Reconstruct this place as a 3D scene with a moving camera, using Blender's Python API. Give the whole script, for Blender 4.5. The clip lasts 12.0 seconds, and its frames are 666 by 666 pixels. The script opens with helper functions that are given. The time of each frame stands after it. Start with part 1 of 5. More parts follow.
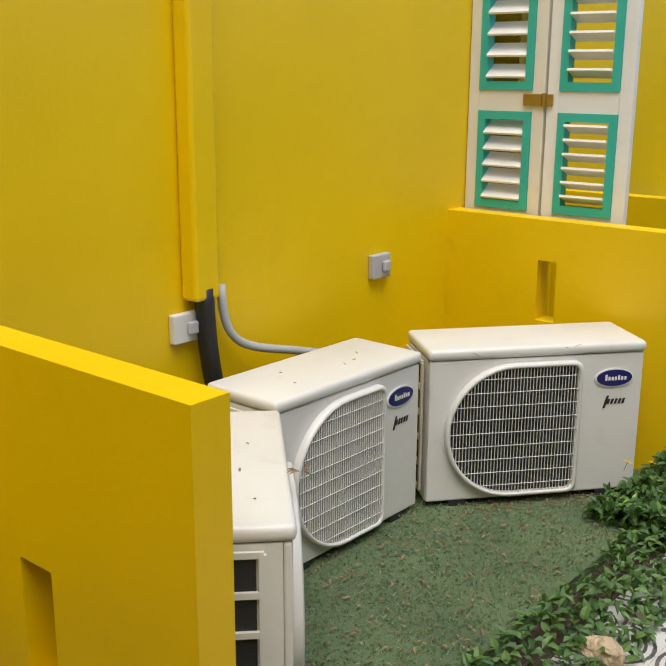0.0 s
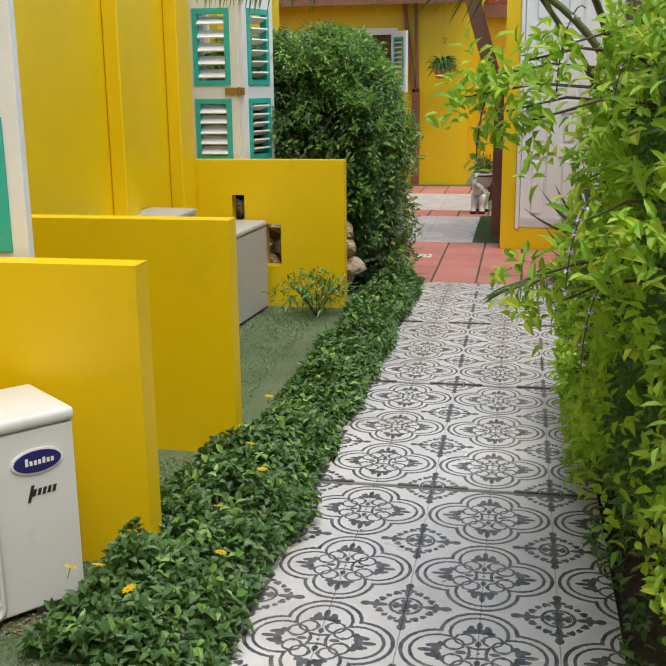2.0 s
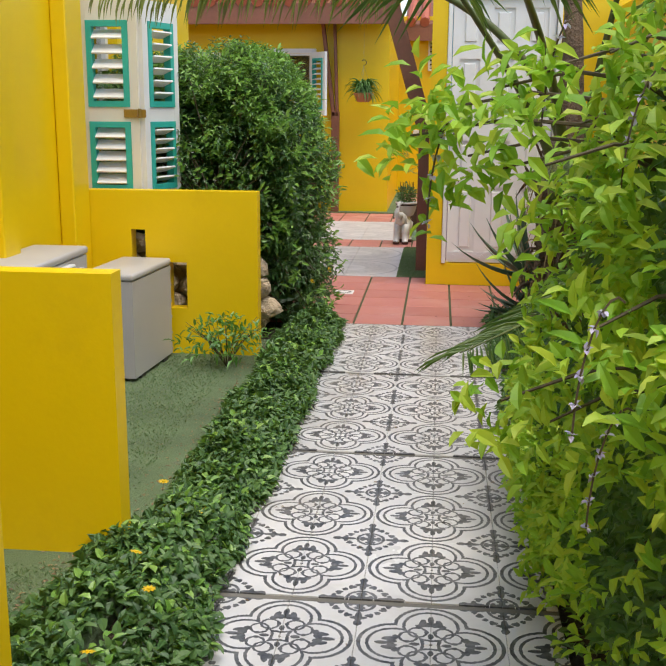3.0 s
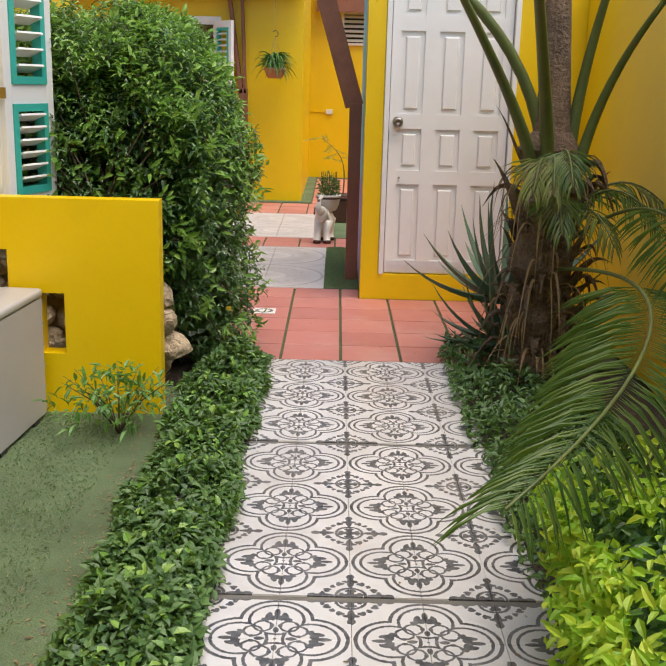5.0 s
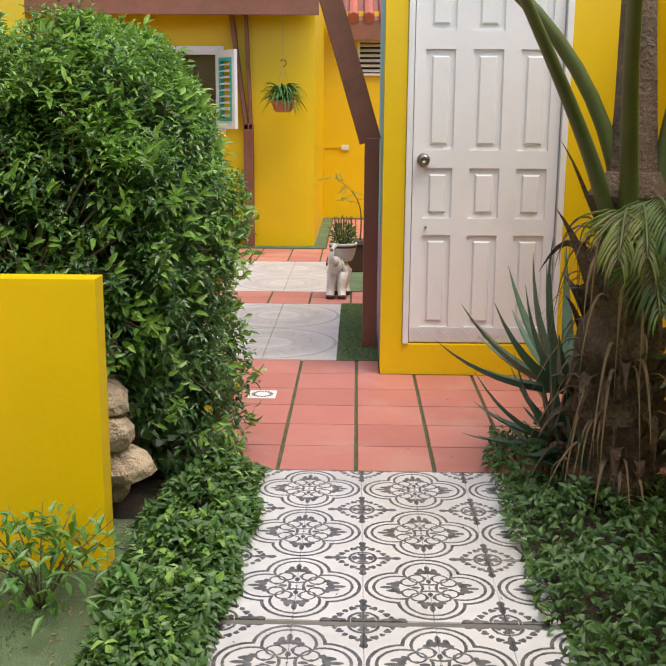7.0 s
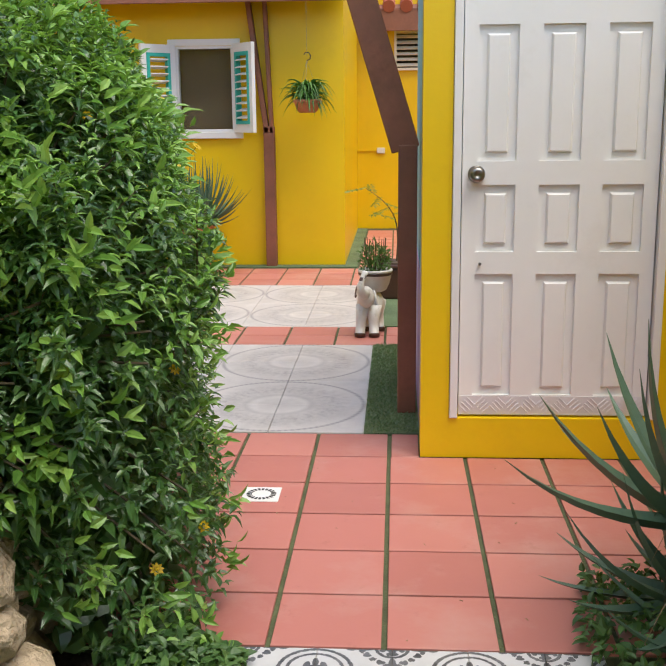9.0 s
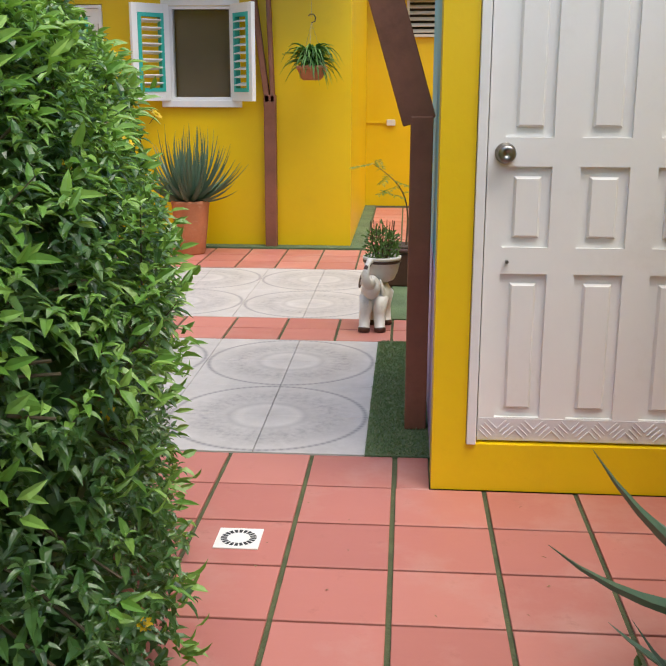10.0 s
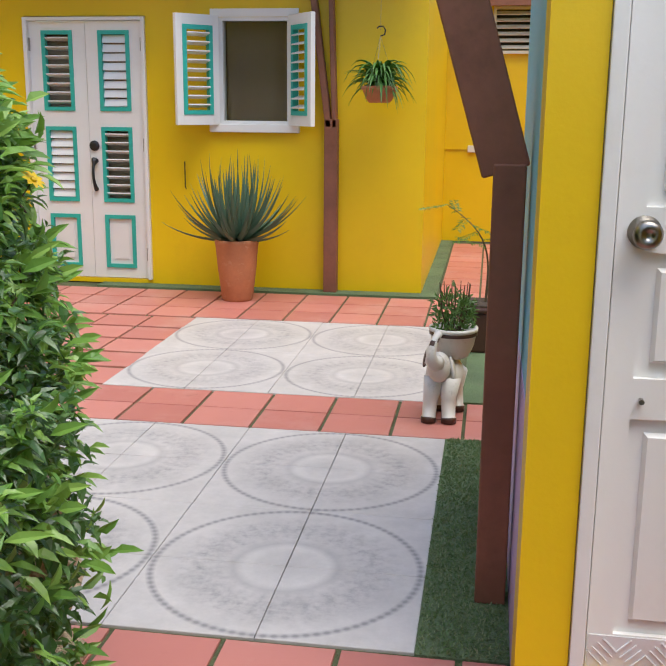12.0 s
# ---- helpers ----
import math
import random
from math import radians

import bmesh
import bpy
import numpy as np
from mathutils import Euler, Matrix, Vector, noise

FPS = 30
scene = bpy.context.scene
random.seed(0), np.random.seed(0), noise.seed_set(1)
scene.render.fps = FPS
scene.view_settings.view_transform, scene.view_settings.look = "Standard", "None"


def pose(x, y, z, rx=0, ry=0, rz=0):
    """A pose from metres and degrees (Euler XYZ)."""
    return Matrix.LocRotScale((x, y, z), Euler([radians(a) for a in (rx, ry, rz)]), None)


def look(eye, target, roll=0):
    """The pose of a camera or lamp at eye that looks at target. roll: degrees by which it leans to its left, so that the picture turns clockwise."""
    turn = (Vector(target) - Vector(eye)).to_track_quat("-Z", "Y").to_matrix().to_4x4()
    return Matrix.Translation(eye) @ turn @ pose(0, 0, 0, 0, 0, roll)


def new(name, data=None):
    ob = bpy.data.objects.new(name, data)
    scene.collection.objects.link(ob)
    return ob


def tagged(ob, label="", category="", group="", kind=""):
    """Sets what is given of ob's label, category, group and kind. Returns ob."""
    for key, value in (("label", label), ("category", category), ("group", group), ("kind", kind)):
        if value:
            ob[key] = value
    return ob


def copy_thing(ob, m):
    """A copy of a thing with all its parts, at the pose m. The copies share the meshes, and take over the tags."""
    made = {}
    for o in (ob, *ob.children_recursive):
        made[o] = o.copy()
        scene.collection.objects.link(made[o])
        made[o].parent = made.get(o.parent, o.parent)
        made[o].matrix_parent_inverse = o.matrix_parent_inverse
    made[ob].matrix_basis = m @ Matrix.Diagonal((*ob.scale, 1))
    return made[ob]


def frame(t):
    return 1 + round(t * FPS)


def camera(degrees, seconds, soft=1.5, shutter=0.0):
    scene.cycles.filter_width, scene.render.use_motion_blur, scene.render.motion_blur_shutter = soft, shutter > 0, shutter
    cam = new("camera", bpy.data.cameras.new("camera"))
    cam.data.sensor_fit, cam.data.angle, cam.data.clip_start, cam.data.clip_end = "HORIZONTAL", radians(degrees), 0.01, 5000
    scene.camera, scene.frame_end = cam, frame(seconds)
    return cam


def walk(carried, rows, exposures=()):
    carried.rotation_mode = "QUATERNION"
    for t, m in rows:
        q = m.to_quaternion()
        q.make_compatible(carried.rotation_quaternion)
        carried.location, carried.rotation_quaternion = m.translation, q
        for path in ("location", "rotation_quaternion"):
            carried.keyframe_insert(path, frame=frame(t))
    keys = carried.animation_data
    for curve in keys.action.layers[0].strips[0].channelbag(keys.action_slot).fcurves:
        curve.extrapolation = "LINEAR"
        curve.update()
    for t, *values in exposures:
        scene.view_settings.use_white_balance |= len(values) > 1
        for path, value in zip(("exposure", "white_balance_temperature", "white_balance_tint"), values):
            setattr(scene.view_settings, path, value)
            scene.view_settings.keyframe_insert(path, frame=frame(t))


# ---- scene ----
cam = camera(37.2, 12.0)
PATH = [
    (0, (0.405, -9.58, 1.436), (-0.831, -8.094, 0.92), 0.3),
    (0.5, (0.327, -9.448, 1.382), (-0.536, -7.712, 0.892), -0.5),
    (1, (0.325, -9.266, 1.363), (-0.299, -7.432, 0.867), -0.9),
    (1.5, (0.326, -9.005, 1.369), (-0.168, -7.129, 0.88), -0.6),
    (2, (0.285, -8.71, 1.359), (-0.077, -6.804, 0.872), -0.6),
    (2.5, (0.224, -8.385, 1.356), (-0.037, -6.46, 0.882), 0.0),
    (3, (0.205, -8.077, 1.375), (0.003, -6.138, 0.927), 0.4),
    (5, (-0.051, -6.783, 1.405), (-0.048, -4.844, 0.912), 1.5),
    (5.5, (0.009, -6.508, 1.388), (0.021, -4.569, 0.901), 0.95),
    (6, (0.0, -6.181, 1.399), (0.024, -4.238, 0.925), 0.85),
    (6.5, (-0.034, -5.878, 1.402), (-0.029, -3.929, 0.952), 0.75),
    (7, (-0.013, -5.579, 1.384), (-0.056, -3.626, 0.956), 0.4),
    (9, (0.03, -4.234, 1.393), (-0.098, -2.285, 0.964), -0.6),
    (9.5, (0.02, -3.882, 1.39), (-0.111, -1.939, 0.936), -0.3),
    (10, (0.024, -3.559, 1.37), (-0.118, -1.624, 0.887), 0.15),
    (10.5, (0.023, -3.216, 1.382), (-0.136, -1.287, 0.881), 0.4),
    (11, (-0.01, -2.914, 1.39), (-0.201, -0.988, 0.888), 0.45),
    (11.5, (0.004, -2.634, 1.383), (-0.229, -0.707, 0.898), 0.5),
    (12, (0.029, -2.349, 1.41), (-0.272, -0.424, 0.959), 0.5),
]
walk(cam, [(t, look(eye, target, roll)) for t, eye, target, roll in PATH],
     exposures=((0, 0.76, 6850, 9), (1.5, 0.82, 6800, 7), (3.0, 1.03, 6850, 9), (5.0, 1.10, 7150, 13), (7.0, 1.20, 7050, 12), (9.0, 1.17, 6850, 9), (10.5, 1.09, 6650, 8), (12.0, 1.06, 6500, 9)))

# ---- light ----
SUN_EL, SUN_AZ = radians(69), radians(135)
world = bpy.data.worlds.new("sky")
scene.world = world
world.use_nodes = True
wn = world.node_tree.nodes
sky = wn.new("ShaderNodeTexSky")
sky.sky_type, sky.sun_disc = "NISHITA", False
sky.sun_elevation, sky.sun_rotation = SUN_EL, SUN_AZ
sky.dust_density, sky.air_density = 1.5, 1.0
world.node_tree.links.new(sky.outputs[0], wn["Background"].inputs[0])
wn["Background"].inputs[1].default_value = 0.15
sun = new("sun", bpy.data.lights.new("sun", "SUN"))
sun.data.energy, sun.data.angle, sun.data.color = 1.45, radians(45), (1.0, 0.965, 0.91)
_s = Vector((math.sin(SUN_AZ) * math.cos(SUN_EL), math.cos(SUN_AZ) * math.cos(SUN_EL), math.sin(SUN_EL)))
sun.matrix_world = look(_s * 30, (0, 0, 0))


# ---- materials ----
class Nodes:
    """Short hand for building node trees."""

    def __init__(self, name):
        self.mat = bpy.data.materials.new(name)
        self.mat.use_nodes = True
        self.t = self.mat.node_tree
        self.b = self.t.nodes["Principled BSDF"]
        self.out = self.t.nodes["Material Output"]

    def put(self, socket, value):
        if isinstance(value, bpy.types.NodeSocket):
            self.t.links.new(value, socket)
        elif value is not None:
            socket.default_value = value

    def m(self, op, a, b=None, c=None):
        n = self.t.nodes.new("ShaderNodeMath")
        n.operation = op
        for s, v in zip(n.inputs, (a, b, c)):
            self.put(s, v)
        return n.outputs[0]

    def noise(self, scale, detail=4, rough=0.55, vec=None):
        n = self.t.nodes.new("ShaderNodeTexNoise")
        n.inputs["Scale"].default_value, n.inputs["Detail"].default_value, n.inputs["Roughness"].default_value = scale, detail, rough
        self.put(n.inputs["Vector"], vec)
        return n.outputs[0]

    def position(self):
        return self.t.nodes.new("ShaderNodeNewGeometry").outputs["Position"]

    def island(self):
        return self.t.nodes.new("ShaderNodeNewGeometry").outputs["Random Per Island"]

    def objrandom(self):
        return self.t.nodes.new("ShaderNodeObjectInfo").outputs["Random"]

    def xyz(self, vec):
        n = self.t.nodes.new("ShaderNodeSeparateXYZ")
        self.put(n.inputs[0], vec)
        return n.outputs

    def ramp(self, fac, *stops):
        n = self.t.nodes.new("ShaderNodeValToRGB")
        self.put(n.inputs[0], fac)
        e = n.color_ramp.elements
        e[0].position, e[0].color = stops[0][0], (*stops[0][1], 1)
        e[1].position, e[1].color = stops[-1][0], (*stops[-1][1], 1)
        for p, c in stops[1:-1]:
            k = e.new(p)
            k.color = (*c, 1)
        return n.outputs[0]

    def mix(self, fac, a, b, blend="MIX"):
        n = self.t.nodes.new("ShaderNodeMix")
        n.data_type, n.blend_type = "RGBA", blend
        self.put(n.inputs[0], fac)
        for s, v in ((n.inputs[6], a), (n.inputs[7], b)):
            self.put(s, (*v, 1) if isinstance(v, tuple) else v)
        return n.outputs[2]

    def bump(self, height, strength=0.3, distance=0.01):
        n = self.t.nodes.new("ShaderNodeBump")
        n.inputs["Strength"].default_value, n.inputs["Distance"].default_value = strength, distance
        self.put(n.inputs["Height"], height)
        self.t.links.new(n.outputs[0], self.b.inputs["Normal"])

    def done(self, color, rough=0.5, metal=0.0):
        self.put(self.b.inputs["Base Color"], (*color, 1) if isinstance(color, tuple) else color)
        self.put(self.b.inputs["Roughness"], rough)
        self.b.inputs["Metallic"].default_value = metal
        return self.mat


def surface(name, color, rough=0.5, metal=0.0, var=0.15, big=1.3, fine=40, bump=0.15, dist=0.004, stain=None, amount=0.5):
    """Colour that varies at two scales, with stains and fine relief."""
    n = Nodes(name)
    p = n.position()
    a, b = n.noise(big, 5, 0.6, p), n.noise(fine, 4, 0.6, p)
    dark, light = tuple(c * (1 - var) for c in color), tuple(min(1, c * (1 + var * 0.6)) for c in color)
    col = n.ramp(a, (0.3, dark), (0.7, light))
    col = n.mix(n.m("MULTIPLY", n.m("SUBTRACT", b, 0.35), 0.5 * var / 0.15), col, dark)
    if stain:
        s = n.ramp(n.noise(big * 3.1, 8, 0.7, p), (0.56, (0, 0, 0)), (0.72, (1, 1, 1)))
        col = n.mix(n.m("MULTIPLY", s, amount), col, stain)
    n.bump(b, bump, dist)
    return n.done(col, n.m("ADD", n.m("MULTIPLY", a, 0.15), rough - 0.07), metal)


def foliage(name, *colors, rough=0.4, through_light=0.35):
    n = Nodes(name)
    r = n.island()
    k = len(colors) - 1
    col = n.ramp(r, *[(i / k, c) for i, c in enumerate(colors)])
    col = n.mix(n.m("MULTIPLY", n.noise(60, 2, 0.5, n.position()), 0.3), col, tuple(c * 0.6 for c in colors[0]))
    n.done(col, rough)
    tr = n.t.nodes.new("ShaderNodeBsdfTranslucent")
    n.put(tr.inputs[0], n.mix(0.5, col, (0.32, 0.56, 0.05), "MIX"))
    mx = n.t.nodes.new("ShaderNodeMixShader")
    mx.inputs[0].default_value = through_light
    n.t.links.new(n.b.outputs[0], mx.inputs[1])
    n.t.links.new(tr.outputs[0], mx.inputs[2])
    n.t.links.new(mx.outputs[0], n.out.inputs[0])
    return n.mat


YELLOW = surface("yellow_paint", (0.80, 0.535, 0.003), 0.42, var=0.07, big=0.9, fine=55, bump=0.22, dist=0.003, stain=(0.68, 0.44, 0.006), amount=0.4)
WHITE = surface("white_paint", (0.78, 0.77, 0.74), 0.38, var=0.05, fine=70, bump=0.08, stain=(0.6, 0.57, 0.5), amount=0.25)
CREAM = surface("cream_paint", (0.74, 0.70, 0.60), 0.4, var=0.07, fine=60, bump=0.1, stain=(0.5, 0.45, 0.35), amount=0.35)
TEAL = surface("teal_paint", (0.03, 0.42, 0.34), 0.4, var=0.1, fine=60, bump=0.1)
SKYBLUE = surface("sky_blue_paint", (0.18, 0.52, 0.68), 0.45, var=0.08)
LILAC = surface("lilac_paint", (0.50, 0.36, 0.62), 0.45, var=0.08)
CASING = surface("casing_enamel", (0.66, 0.655, 0.62), 0.35, var=0.05, big=3, fine=120, bump=0.05, dist=0.001, stain=(0.45, 0.42, 0.36), amount=0.3)
# darker copy of casing_enamel: the shade by the house wall is in its colour
SHADECASE = surface("shaded_enamel", (0.40, 0.385, 0.37), 0.4, var=0.06, big=3, fine=120, bump=0.05, dist=0.001)
GRILLE = surface("grille_wire", (0.68, 0.67, 0.63), 0.4, var=0.06)
# black plastic parts, and painted darkness in the vent and drain gaps
BLACK = surface("black_plastic_and_gaps", (0.012, 0.012, 0.013), 0.5, var=0.3)
FIN = surface("dark_fins_and_hollows", (0.022, 0.022, 0.024), 0.6, metal=0.0, var=0.3, fine=90)
BADGE = surface("badge_blue", (0.012, 0.012, 0.12), 0.3, var=0.1)
INK = surface("ink", (0.02, 0.02, 0.02), 0.5, var=0.2)
GREY = surface("grey_plastic", (0.42, 0.43, 0.44), 0.5, var=0.1)
BROWN = surface("brown_wood", (0.25, 0.095, 0.055), 0.6, var=0.3, big=2.5, fine=30, bump=0.3, dist=0.004, stain=(0.15, 0.055, 0.03), amount=0.5)
TERRA = surface("terracotta", (0.52, 0.20, 0.09), 0.7, var=0.2, big=6, fine=60, bump=0.3, stain=(0.62, 0.36, 0.22), amount=0.5)
ROOF = surface("roof_tile", (0.40, 0.10, 0.05), 0.7, var=0.25, big=4)
METAL = surface("brushed_metal", (0.30, 0.28, 0.25), 0.3, metal=1.0, var=0.2)
BRASS = surface("old_brass", (0.42, 0.28, 0.08), 0.4, metal=0.8, var=0.3, fine=100)
PLATE = surface("aluminium_plate", (0.70, 0.70, 0.71), 0.42, metal=0.2, var=0.1)
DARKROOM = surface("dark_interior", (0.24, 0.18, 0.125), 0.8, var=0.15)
SOIL = surface("soil", (0.085, 0.06, 0.042), 0.9, var=0.45, big=5, fine=60, bump=0.9, dist=0.02, stain=(0.16, 0.12, 0.08), amount=0.6)
CONCRETE = surface("concrete", (0.17, 0.16, 0.14), 0.85, var=0.25, big=6, fine=90, bump=0.5)
TURF = surface("artificial_turf", (0.135, 0.20, 0.095), 0.9, var=0.35, big=3, fine=160, bump=1.0, dist=0.012, stain=(0.15, 0.155, 0.11), amount=0.7)
TURFBLADE = foliage("turf_blades", (0.09, 0.16, 0.065), (0.16, 0.25, 0.11), (0.32, 0.34, 0.21), rough=0.7, through_light=0.15)
MOSS = surface("mossy_joint", (0.10, 0.115, 0.05), 0.95, var=0.4, big=9, fine=90, bump=0.8, dist=0.01, stain=(0.055, 0.05, 0.035), amount=0.8)
STONE = surface("coral_stone", (0.55, 0.43, 0.29), 0.9, var=0.35, big=7, fine=30, bump=1.0, dist=0.03, stain=(0.25, 0.18, 0.11), amount=0.6)
BARK = surface("palm_fibre", (0.19, 0.125, 0.08), 0.9, var=0.5, big=8, fine=60, bump=1.0, dist=0.03, stain=(0.28, 0.20, 0.13), amount=0.7)
STEM = surface("stem", (0.10, 0.075, 0.04), 0.8, var=0.3)
PETIOLE = surface("palm_petiole", (0.10, 0.13, 0.035), 0.5, var=0.35, big=3, fine=50, stain=(0.16, 0.10, 0.05), amount=0.6)
DRY = foliage("dry_leaf", (0.22, 0.12, 0.06), (0.36, 0.25, 0.14), (0.14, 0.08, 0.05), rough=0.8, through_light=0.1)
BUSH = foliage("bush_leaf", (0.030, 0.085, 0.022), (0.062, 0.15, 0.038), (0.13, 0.24, 0.07), rough=0.28, through_light=0.2)
# young leaf green, raised to carry the strong light on the bush's top
BUSHTOP = foliage("bush_top_leaf", (0.12, 0.28, 0.045), (0.21, 0.40, 0.075), (0.31, 0.49, 0.11), rough=0.35, through_light=0.3)
COVER = foliage("cover_leaf", (0.035, 0.095, 0.026), (0.07, 0.155, 0.04), (0.13, 0.24, 0.065), rough=0.5, through_light=0.2)
SHRUB = foliage("shrub_leaf", (0.028, 0.085, 0.022), (0.06, 0.16, 0.038), (0.13, 0.27, 0.06), rough=0.4, through_light=0.35)
LIME = foliage("young_leaf", (0.20, 0.44, 0.03), (0.40, 0.62, 0.045), (0.62, 0.72, 0.07), rough=0.45, through_light=0.45)
ALOE = foliage("aloe_leaf", (0.045, 0.10, 0.06), (0.085, 0.16, 0.10), (0.13, 0.20, 0.13), rough=0.45, through_light=0.05)
FROND = foliage("palm_leaflet", (0.035, 0.085, 0.02), (0.075, 0.14, 0.03), (0.13, 0.18, 0.04), rough=0.45, through_light=0.25)
FROND_DRY = foliage("yellowed_leaflet", (0.09, 0.12, 0.03), (0.24, 0.28, 0.05), (0.15, 0.13, 0.05), rough=0.55, through_light=0.25)
FERN = foliage("fern_leaf", (0.05, 0.16, 0.03), (0.10, 0.26, 0.05), (0.16, 0.32, 0.08), through_light=0.3)
PETAL = foliage("yellow_petal", (0.85, 0.50, 0.01), (0.9, 0.62, 0.02), through_light=0.3)
LAVENDER = foliage("lavender_petal", (0.55, 0.45, 0.80), (0.75, 0.70, 0.90), through_light=0.3)
CERAMIC = surface("white_ceramic", (0.66, 0.64, 0.60), 0.3, var=0.1, big=8, fine=40, bump=0.1, stain=(0.30, 0.26, 0.22), amount=0.5)
UMBER = surface("umber_glaze", (0.07, 0.03, 0.02), 0.4, var=0.3)


def tile_red():
    n = Nodes("red_tile")
    p, r = n.position(), n.objrandom()
    col = n.ramp(r, (0.0, (0.42, 0.145, 0.115)), (0.5, (0.47, 0.165, 0.13)), (1.0, (0.52, 0.20, 0.16)))
    col = n.mix(n.ramp(n.noise(2.2, 6, 0.65, p), (0.50, (0, 0, 0)), (0.74, (0.6, 0.6, 0.6))), col, (0.52, 0.30, 0.25))
    col = n.mix(n.ramp(n.noise(9, 6, 0.7, p), (0.60, (0, 0, 0)), (0.74, (0.5, 0.5, 0.5))), col, (0.30, 0.10, 0.07))
    n.bump(n.noise(50, 4, 0.6, p), 0.1, 0.003)
    return n.done(col, n.m("ADD", 0.35, n.m("MULTIPLY", n.noise(3, 4, 0.6, p), 0.25)))


RED = tile_red()


def tile_pattern():
    """Encaustic tile: white ground, dark grey quatrefoils with leaves, rosettes at the corners. One cell is 0.4 m."""
    n = Nodes("patterned_tile")
    p = n.position()
    x, y, _ = n.xyz(p)
    u = n.m("ABSOLUTE", n.m("SUBTRACT", n.m("FLOORED_MODULO", n.m("DIVIDE", n.m("SUBTRACT", x, 0.022), 0.4), 1.0), 0.5))
    s = n.m("FLOORED_MODULO", n.m("SUBTRACT", -1.83, y), 1.23)
    v = n.m("ABSOLUTE", n.m("SUBTRACT", n.m("FLOORED_MODULO", n.m("DIVIDE", s, 0.4), 1.0), 0.5))

    def dist(a, b, cx, cy, sx=1.0, sy=1.0):
        dx = n.m("MULTIPLY", n.m("SUBTRACT", a, cx), 1 / sx)
        dy = n.m("MULTIPLY", n.m("SUBTRACT", b, cy), 1 / sy)
        return n.m("SQRT", n.m("ADD", n.m("MULTIPLY", dx, dx), n.m("MULTIPLY", dy, dy)))

    def below(a, limit):
        return n.m("LESS_THAN", a, limit)

    def band(a, centre, half):
        return below(n.m("ABSOLUTE", n.m("SUBTRACT", a, centre)), half)

    def either(*a):
        o = a[0]
        for k in a[1:]:
            o = n.m("MAXIMUM", o, k)
        return o

    wob = n.m("MULTIPLY", n.m("SUBTRACT", n.noise(130, 2, 0.5, p), 0.5), 0.018)
    q = n.m("MINIMUM", dist(u, v, 0.235, 0), dist(u, v, 0, 0.235))
    q = n.m("ADD", q, wob)
    marks = [band(q, 0.240, 0.0135), band(q, 0.183, 0.0115)]
    inside = below(q, 0.172)
    for a, b in ((u, v), (v, u)):
        a = n.m("ADD", a, n.m("MULTIPLY", wob, 1.5))
        marks += [n.m("MULTIPLY", inside, e) for e in (
            below(dist(a, b, 0.318, 0.0, 0.052, 0.021), 1.0),
            below(dist(n.m("ADD", a, n.m("MULTIPLY", b, -0.45)), n.m("ADD", b, n.m("MULTIPLY", a, 0.25)), 0.252, 0.126, 0.052, 0.024), 1.0),
            below(dist(a, b, 0.235, 0.075, 0.022, 0.032), 1.0),
            below(dist(a, b, 0.255, 0.03, 0.032, 0.034), 1.0),
            below(dist(a, b, 0.105, 0.0, 0.034, 0.020), 1.0),
            below(dist(a, b, 0.155, 0.028, 0.022, 0.016), 1.0),
            band(dist(a, b, 0.150, 0.088), 0.060, 0.0095))]
        cu, cv = n.m("SUBTRACT", 0.5, a), n.m("SUBTRACT", 0.5, b)
        marks += [below(dist(cu, cv, 0.0, 0.0, 0.075, 0.028), 1.0),
                  below(dist(cu, cv, 0.065, 0.0, 0.024, 0.042), 1.0),
                  below(dist(cu, cv, 0.19, 0.0, 0.075, 0.026), 1.0),
                  below(dist(cu, cv, 0.27, 0.0, 0.038, 0.030), 1.0),
                  below(dist(cu, cv, 0.200, 0.0, 0.022, 0.062), 1.0),
                  below(dist(cu, cv, 0.168, 0.072, 0.020, 0.030), 1.0)]
    cu, cv = n.m("SUBTRACT", 0.5, u), n.m("SUBTRACT", 0.5, v)
    marks += [band(n.m("ADD", dist(cu, cv, 0, 0), wob), 0.104, 0.0125),
              below(n.m("ADD", dist(cu, cv, 0.128, 0.128), n.m("MULTIPLY", wob, 2.0)), 0.022),
              below(dist(cu, cv, 0.165, 0.085, 0.03, 0.018), 1.0), below(dist(cu, cv, 0.085, 0.165, 0.018, 0.03), 1.0)]
    dark = either(*marks)
    worn = n.ramp(n.noise(25, 6, 0.7, p), (0.35, (1, 1, 1)), (0.75, (0.72, 0.72, 0.72)))
    white = n.ramp(n.noise(4, 6, 0.6, p), (0.3, (0.52, 0.51, 0.50)), (0.7, (0.64, 0.63, 0.62)))
    col = n.mix(n.m("MULTIPLY", dark, worn), white, (0.028, 0.028, 0.031))
    col = n.mix(n.ramp(n.noise(1.7, 7, 0.65, p), (0.52, (0, 0, 0)), (0.78, (0.45, 0.45, 0.45))), col, (0.30, 0.25, 0.20))
    n.bump(n.noise(70, 3, 0.6, p), 0.06, 0.002)
    return n.done(col, n.m("ADD", 0.20, n.m("MULTIPLY", n.noise(2.4, 4, 0.6, p), 0.22)))


PATTERN = tile_pattern()


